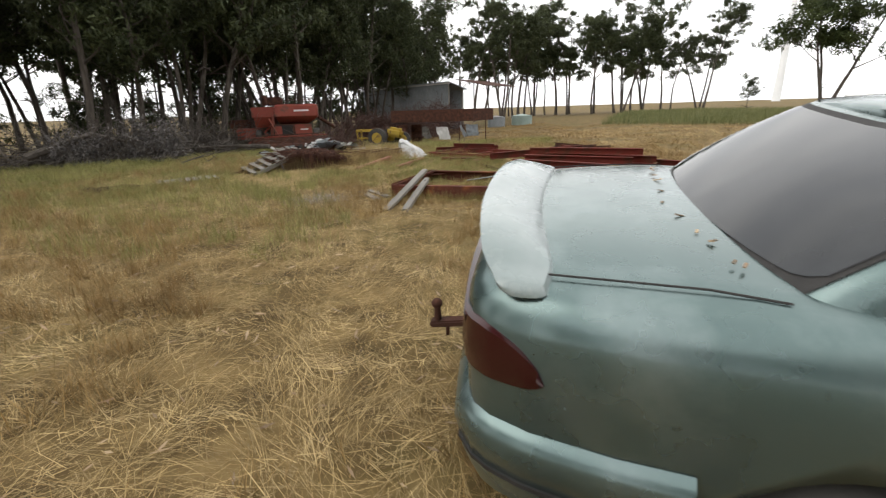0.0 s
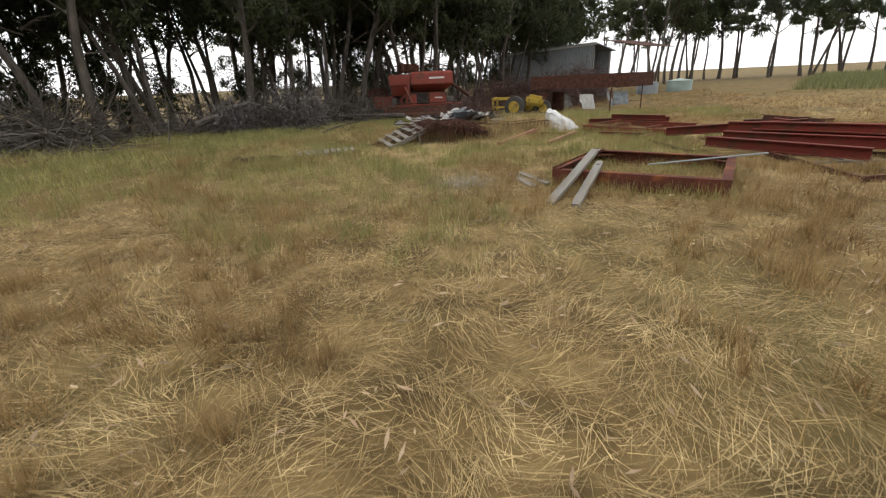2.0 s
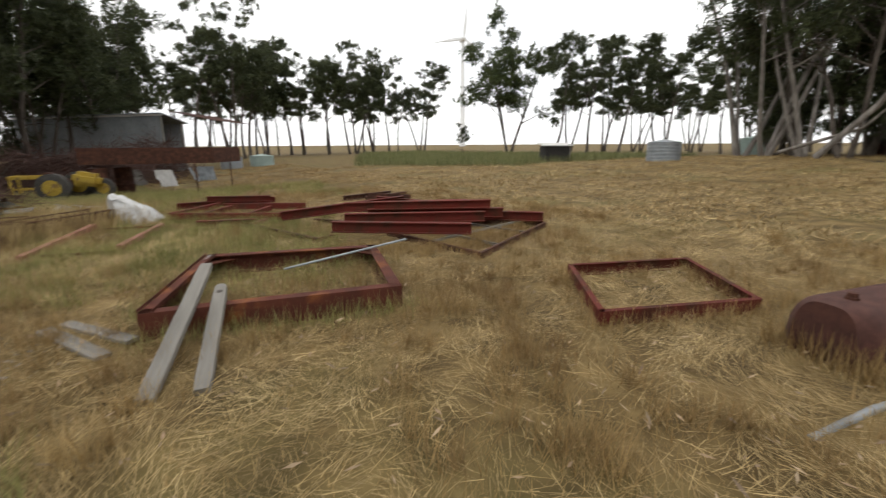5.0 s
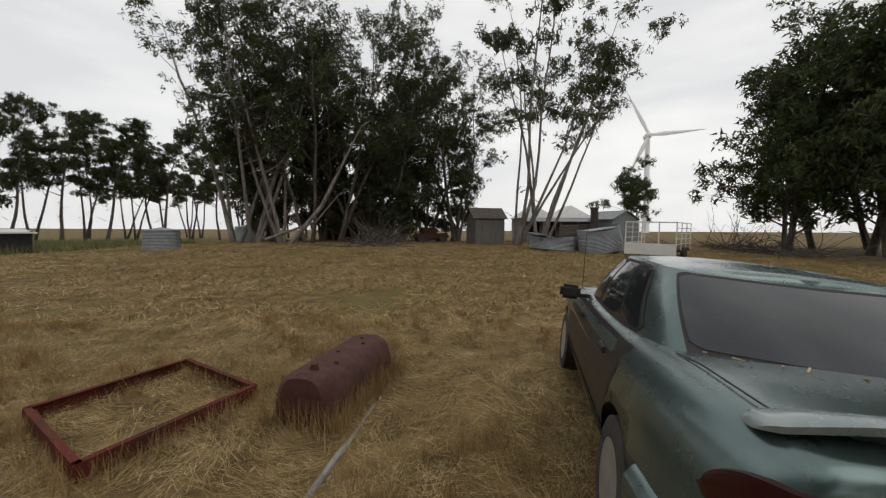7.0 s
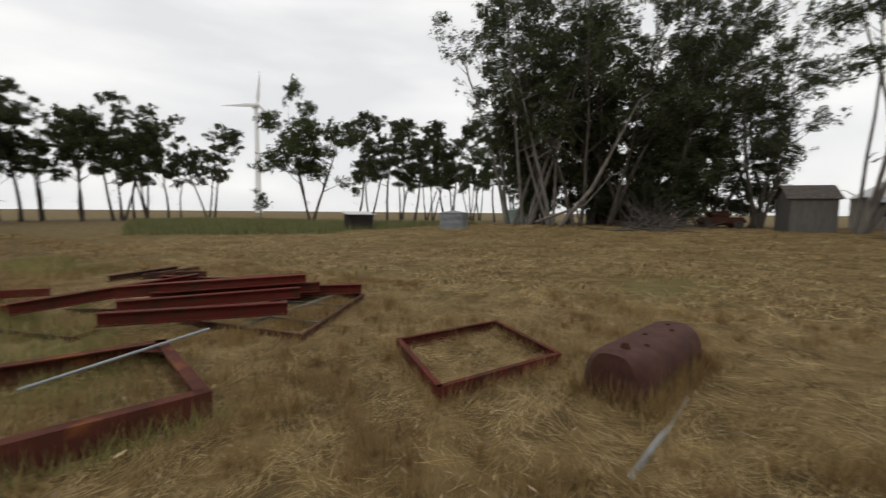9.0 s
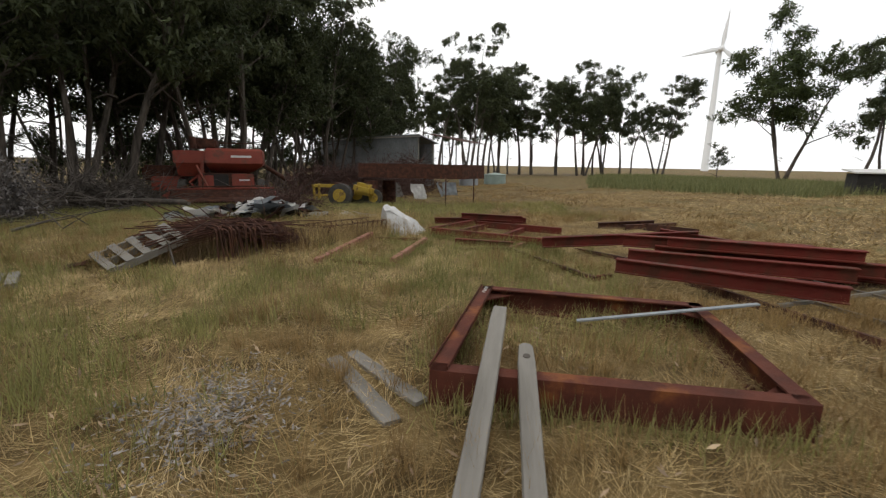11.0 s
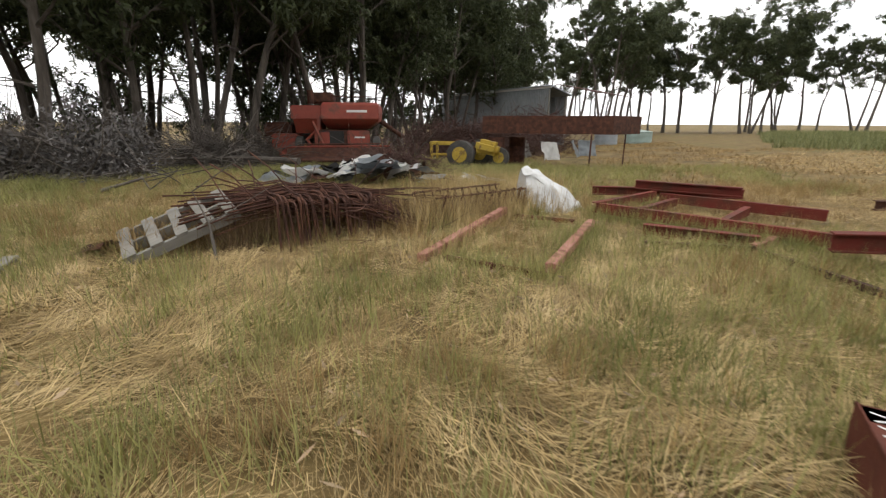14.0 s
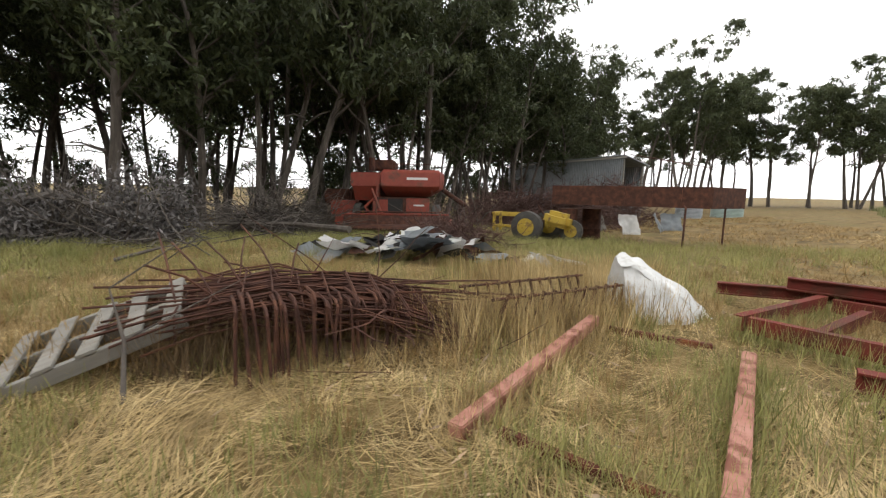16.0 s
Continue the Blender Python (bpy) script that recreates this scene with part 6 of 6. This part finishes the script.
# ---- rusted reinforcing mesh and pallets ----
def mesh_pile():
    t = thing("reinforcing_mesh_pile", None, "rusted bent steel reinforcing mesh heaped in dry grass", "steel mesh")
    rd = random.Random(9)
    a, b = Vector((-3.95, 13.88, 0)), Vector((-2.2, 15.36, 0))
    d, side = (b - a).normalized(), Vector((b - a).orthogonal()).normalized()
    side = Vector((-d.y, d.x, 0))
    for layer in range(7):
        bm = bmesh.new()
        start, end = rd.uniform(-0.35, 0.25), 2.3 + rd.uniform(-0.3, 0.2)
        for k in range(12):
            off = -0.47 + 0.088 * k + rd.uniform(-0.03, 0.03)
            pts = []
            for j in range(9):
                s = start + (end - start) * j / 8
                u = s / 2.3
                z = 0.32 + 0.20 * math.sin(math.pi * min(1, max(0, u * 0.9 + 0.12))) - 0.30 * max(0, u - 0.55) * 2 - 0.25 * abs(off) * (u > 0.3) + 0.026 * layer - 0.19
                p = a + d * s + side * (off + 0.05 * math.sin(3 * u + layer))
                pts.append((p.x + rd.gauss(0, 0.006), p.y + rd.gauss(0, 0.006), max(0.03, z + rd.gauss(0, 0.008))))
            add_tube(bm, pts, 0.0075, 5)
        for k in range(13):
            u = 0.04 + 0.075 * k
            pts = []
            for j in range(5):
                off = -0.5 + 0.26 * j
                s = 2.3 * u
                z = 0.32 + 0.20 * math.sin(math.pi * min(1, u * 0.9 + 0.12)) - 0.30 * max(0, u - 0.55) * 2 - 0.25 * abs(off) * (u > 0.3) + 0.026 * layer - 0.175
                p = a + d * s + side * off
                pts.append((p.x, p.y, max(0.03, z)))
            add_tube(bm, pts, 0.0065, 5)
        part("mesh_sheet", bm, M_RUST, t)
    # bundles of hairpin-bent bars standing on edge
    v = Vector((0.74, -0.67, 0))
    for k in range(26):
        c = Vector((-3.42 + 0.021 * k + rd.gauss(0, 0.02), 13.86 + 0.034 * k + rd.gauss(0, 0.02), 0))
        c = c + v * 0.20
        w, tall = 0.31 + rd.gauss(0, 0.03), 0.47 + rd.gauss(0, 0.025) - 0.003 * k
        lean = d * rd.gauss(0, 0.03)
        pts = [c - v * w * 0.58, c - v * w / 2 + Vector((0, 0, tall * 0.6)) + lean * 0.5, c - v * w * 0.46 + Vector((0, 0, tall * 0.92)) + lean, c - v * w * 0.3 + Vector((0, 0, tall)) + lean,
               c + v * w * 0.3 + Vector((0, 0, tall)) + lean, c + v * w * 0.46 + Vector((0, 0, tall * 0.92)) + lean, c + v * w / 2 + Vector((0, 0, tall * 0.6)) + lean * 0.5, c + v * w * 0.6]
        part("hairpin_bar", tube_bm(pts, 0.0105, 6), M_RUST, t)
    # long bars running out of the heap
    for k in range(34):
        p = a + d * rd.uniform(-0.45, 0.3) + side * rd.uniform(-0.35, 0.5) + Vector((0, 0, rd.uniform(0.28, 0.48)))
        q = a + d * rd.uniform(1.2, 2.5) + side * rd.uniform(-0.3, 0.45) + Vector((0, 0, rd.uniform(0.12, 0.34)))
        m = (p + q) / 2 + Vector((rd.gauss(0, 0.05), rd.gauss(0, 0.05), rd.uniform(0.02, 0.10)))
        part("long_bar", tube_bm([p, p.lerp(m, 0.5) + Vector((0, 0, 0.02)), m, m.lerp(q, 0.5) + Vector((0, 0, 0.015)), q], 0.0075, 5), M_RUST, t)
    for k in range(10):
        p = Vector((-4.0 + rd.uniform(0, 0.7), 13.7 + rd.uniform(0, 0.9), 0.4))
        q = p + Vector((rd.uniform(-0.7, 0.2), rd.uniform(-0.3, 0.5), rd.uniform(-0.1, 0.4)))
        part("loose_bar", tube_bm([p, (p + q) / 2 + Vector((0, 0, 0.05)), q], 0.007, 5), M_RUST, t)
    f = thing("steel_basket", None, "low rusty steel basket with slanting bars full of grass", "steel mesh")
    a, b = Vector((-2.05, 14.95, 0.0)), Vector((-1.05, 15.95, 0.0))
    for z in (0.05, 0.29):
        part("rail", tube_bm([a + Vector((0, 0, z)), b + Vector((0, 0, z))], 0.012, 6), M_RUST, f)
        part("rail", tube_bm([a + Vector((-0.35, 0.35, z)), b + Vector((-0.35, 0.35, z))], 0.012, 6), M_RUST, f)
    for k in range(12):
        p = a.lerp(b, k / 12)
        q = a.lerp(b, (k + 1.6) / 12)
        part("slant_bar", box_bm((0.012, 0.03, 0.33), Matrix.Translation((p + q) / 2 + Vector((0, 0, 0.16))) @ pose(0, 0, 0, 0, 0, 45) @ pose(0, 0, 0, 0, 20)), M_RUST, f)
        part("slant_bar", box_bm((0.012, 0.03, 0.31), Matrix.Translation((p + q) / 2 + Vector((-0.35, 0.35, 0.16))) @ pose(0, 0, 0, 0, 0, 45) @ pose(0, 0, 0, 0, -20)), M_RUST, f)


mesh_pile()


def pallet(m, ln=1.15, w=0.85, boards=8, label="weathered grey timber pallet with gaps between slats"):
    p = thing("timber_pallet", m, label, "pallet", "timber pallets")
    for y in (0.03, w / 2, w - 0.03):
        part("bearer", box_bm((ln, 0.045, 0.085), pose(ln / 2, y, 0.045), 0.004), M_WOOD, p)
    rd = random.Random(3)
    for k in range(boards):
        part("slat", box_bm((0.095, w, 0.018), pose(0.05 + (ln - 0.1) * k / (boards - 1), w / 2, 0.098 + 0.002 * (k % 2), 0, rd.uniform(-2, 2), rd.uniform(-2, 2)), 0.003), M_WOOD, p)
    return p


pallet(along((-4.16, 13.04, -0.03), (-3.62, 13.56, 0.24), 9), 0.92, 0.66, 5, "broken grey timber pallet propped against the mesh")
pallet(along((-5.62, 11.78, -0.03), (-4.72, 12.38, -0.02)), 1.15, 0.62, 9, "flat grey timber pallet lying in green grass")
rs = part("rusty_sheet", crumpled(0.9, 0.6, 77.0, 0.05), M_RUST)
rs.matrix_basis = pose(-6.3, 11.4, 0.06, 3, 2, 25)
tagged(rs, "flat rusty iron sheet beside the pallet", "scrap metal")
rs = part("rusty_sheet", crumpled(0.5, 0.3, 91.0, 0.10), M_RUST)
rs.matrix_basis = pose(-4.75, 13.2, 0.07, 8, -12, 15)
tagged(rs, "bent rusty iron sheet at the pallet's end", "scrap metal")
fallen_limb([(-3.55, 13.25, 0.02), (-3.65, 13.35, 0.30), (-3.80, 13.40, 0.55)], 0.015, "thin forked grey stick leaning on the pallet")


# ---- bark and chips heap, tall grass round the scrap ----
def chips():
    n = 1500
    xy = np.column_stack([rng.normal(-1.85, 0.22, n), rng.normal(10.0, 0.26, n)])
    a = rng.uniform(0, 6.28, n)
    ln = rng.uniform(0.008, 0.028, n)[:, None]
    d = np.column_stack([np.cos(a), np.sin(a), rng.normal(0, 0.2, n)]) * ln
    s = np.column_stack([-np.sin(a), np.cos(a), rng.normal(0, 0.3, n)]) * ln * 0.28
    p = np.column_stack([xy, 0.02 + 0.03 * rng.random(n)])
    v = np.empty((n, 4, 3))
    v[:, 0], v[:, 1], v[:, 2], v[:, 3] = p - d, p + s, p + d, p - s
    m = material("grey_bark_chips", [(0.12, 0.105, 0.095), (0.29, 0.27, 0.25)], 6, 0.9, bump=0, island=0.5)
    tagged(bulk("bark_chips", v.reshape(-1, 3), np.arange(4 * n).reshape(n, 4), m), "scatter of grey bark chips on the ground", "bark chips", kind="stuff")


chips()


def grass_round(spots, per, spread, length, mat, name, label, lean=0.25):
    c = np.array(spots)
    xy = np.vstack([p + rng.normal(0, spread, (per, 2)) for p in c])
    blades(name, xy, length, 0.0034, lean, mat, label)


line = [(-4.4 + 2.3 * k / 24, 13.35 + 1.85 * k / 24) for k in range(25)]
M_VINE = material("dead_brown_stalks", [(0.085, 0.052, 0.026), (0.19, 0.125, 0.062)], 2, 0.85, bump=0, island=0.4)
grass_round([(-3.72 + 0.5 * k / 12, 13.60 + 0.42 * k / 12) for k in range(13)], 85, 0.10, 0.42, M_VINE, "dead_stalks", "dead brown stalks tangled over the end of the mesh", 0.28)
grass_round([(-3.2 + 1.3 * k / 14, 13.85 + 1.0 * k / 14) for k in range(15)], 40, 0.10, 0.2, M_VINE, "dead_stalks", "dead brown stalks along the foot of the mesh", 0.4)
grass_round([(-2.35 + 1.2 * k / 14, 14.9 + 1.1 * k / 14) for k in range(15)], 90, 0.14, 0.32, M_VINE, "dead_stalks", "dead brown stalks through the steel basket", 0.3)
grass_round(line[::2], 170, 0.12, 0.40, M_DRY, "tall_dry_grass", "tall dry grass growing through the rusty mesh", 0.42)
grass_round([(-2.2 + 1.3 * k / 14, 14.75 + 1.25 * k / 14) for k in range(15)], 150, 0.2, 0.40, M_STRAW, "basket_grass", "tall dry grass growing through the steel basket", 0.25)
grass_round([(-2.4 + 1.5 * k / 10, 16.5 + 0.5 * k / 10) for k in range(11)], 260, 0.3, 0.45, M_STRAW, "pale_tall_grass", "tall pale seeding grass behind the basket", 0.2)
grass_round([(-0.7 + 1.9 * k / 20, 9.93 - 0.52 * k / 20) for k in range(21)], 34, 0.08, 0.2, M_GREEN, "frame_grass", "grass growing along the steel frame", 0.25)
grass_round([(2.23 + 1.34 * k / 14, 8.23 - 0.59 * k / 14) for k in range(15)] + [(3.57 + 0.87 * k / 9, 7.65 + 1.06 * k / 9) for k in range(10)] + [(2.2 + 0.89 * k / 9, 8.3 + 1.06 * k / 9) for k in range(10)], 34, 0.08, 0.17, M_DRY, "frame_dry_grass", "dry grass growing along the low frame", 0.3)
grass_round([(2.9 + 1.4 * k / 14, 6.84 - 0.38 * k / 14) for k in range(15)] + [(2.85 + 0.2 * k / 5, 6.85 + 0.55 * k / 5) for k in range(6)], 90, 0.07, 0.24, M_DRY, "tank_grass", "dry seeding grass round the rusty tank", 0.25)
grass_round([(-1.9 + 0.6 * k / 14, 13.55 + 1.75 * k / 14) for k in range(15)], 110, 0.09, 0.2, M_STRAW, "post_straw", "pale dry grass half covering the faded posts", 0.4)
grass_round([(-0.95 + 0.55 * k / 14, 13.25 + 1.6 * k / 14) for k in range(15)] + [(-1.7 + 0.8 * k / 9, 13.6 - 0.3 * k / 9) for k in range(10)], 80, 0.10, 0.2, M_GREEN, "post_grass", "half green grass round the faded posts", 0.3)
grass_round([(-0.2 + 1.7 * k / 17, 15.5 - 1.15 * k / 17) for k in range(18)] + [(-0.2 + 0.95 * k / 9, 15.55 + 1.0 * k / 9) for k in range(10)], 90, 0.10, 0.22, M_GREEN, "welded_frame_grass", "green grass growing through the welded frame", 0.3)
grass_round([(1.5 + 3.3 * k / 24, 11.8 - 0.9 * math.sin(k / 7.6)) for k in range(25)], 90, 0.12, 0.2, M_DRY, "pile_grass", "dry grass growing round the beam pile", 0.3)
grass_round([(-0.9 + 0.2 * k / 4 + 0.1, 15.85 + 0.12 * k) for k in range(5)] + [(-0.9 + 0.16 * k, 15.75 + 0.07 * k) for k in range(6)], 50, 0.08, 0.11, M_GREEN, "bag_grass", "green grass at the foot of the bulk bag", 0.3)
tufts = [tuple(p) for p in np.vstack([rng.uniform((-0.9, 10.4), (1.6, 14.8), (110, 2)), rng.uniform((-5.8, 10.0), (-2.2, 13.2), (110, 2)), rng.uniform((-2.6, 11.2), (-0.9, 13.4), (46, 2))])]
grass_round(tufts, 60, 0.11, 0.19, M_GREEN, "green_tufts", "green grass tufts scattered among the flattened straw", 0.3)


LOWERED = ("combine_harvester", "old_tractor", "steel_trough", "steel_picket", "fuel_drum", "open_shed", "dumped_panel", "fallen_branch", "lean_to")

# ---- the plan above is drawn in units of 1.05 m; the sedan is in metres ----
for ob in list(scene.collection.objects):
    if ob.parent is None and ob.name not in ("camera", "sun", "sedan"):
        if ob.name.split(".")[0] in LOWERED:
            at = ob.location if ob.location.length > 1 else Vector((0.5, 24.5, 0))
            ob.location.z += dip(at.x, at.y)
        ob.location = ob.location * UNIT
        ob.scale = ob.scale * UNIT
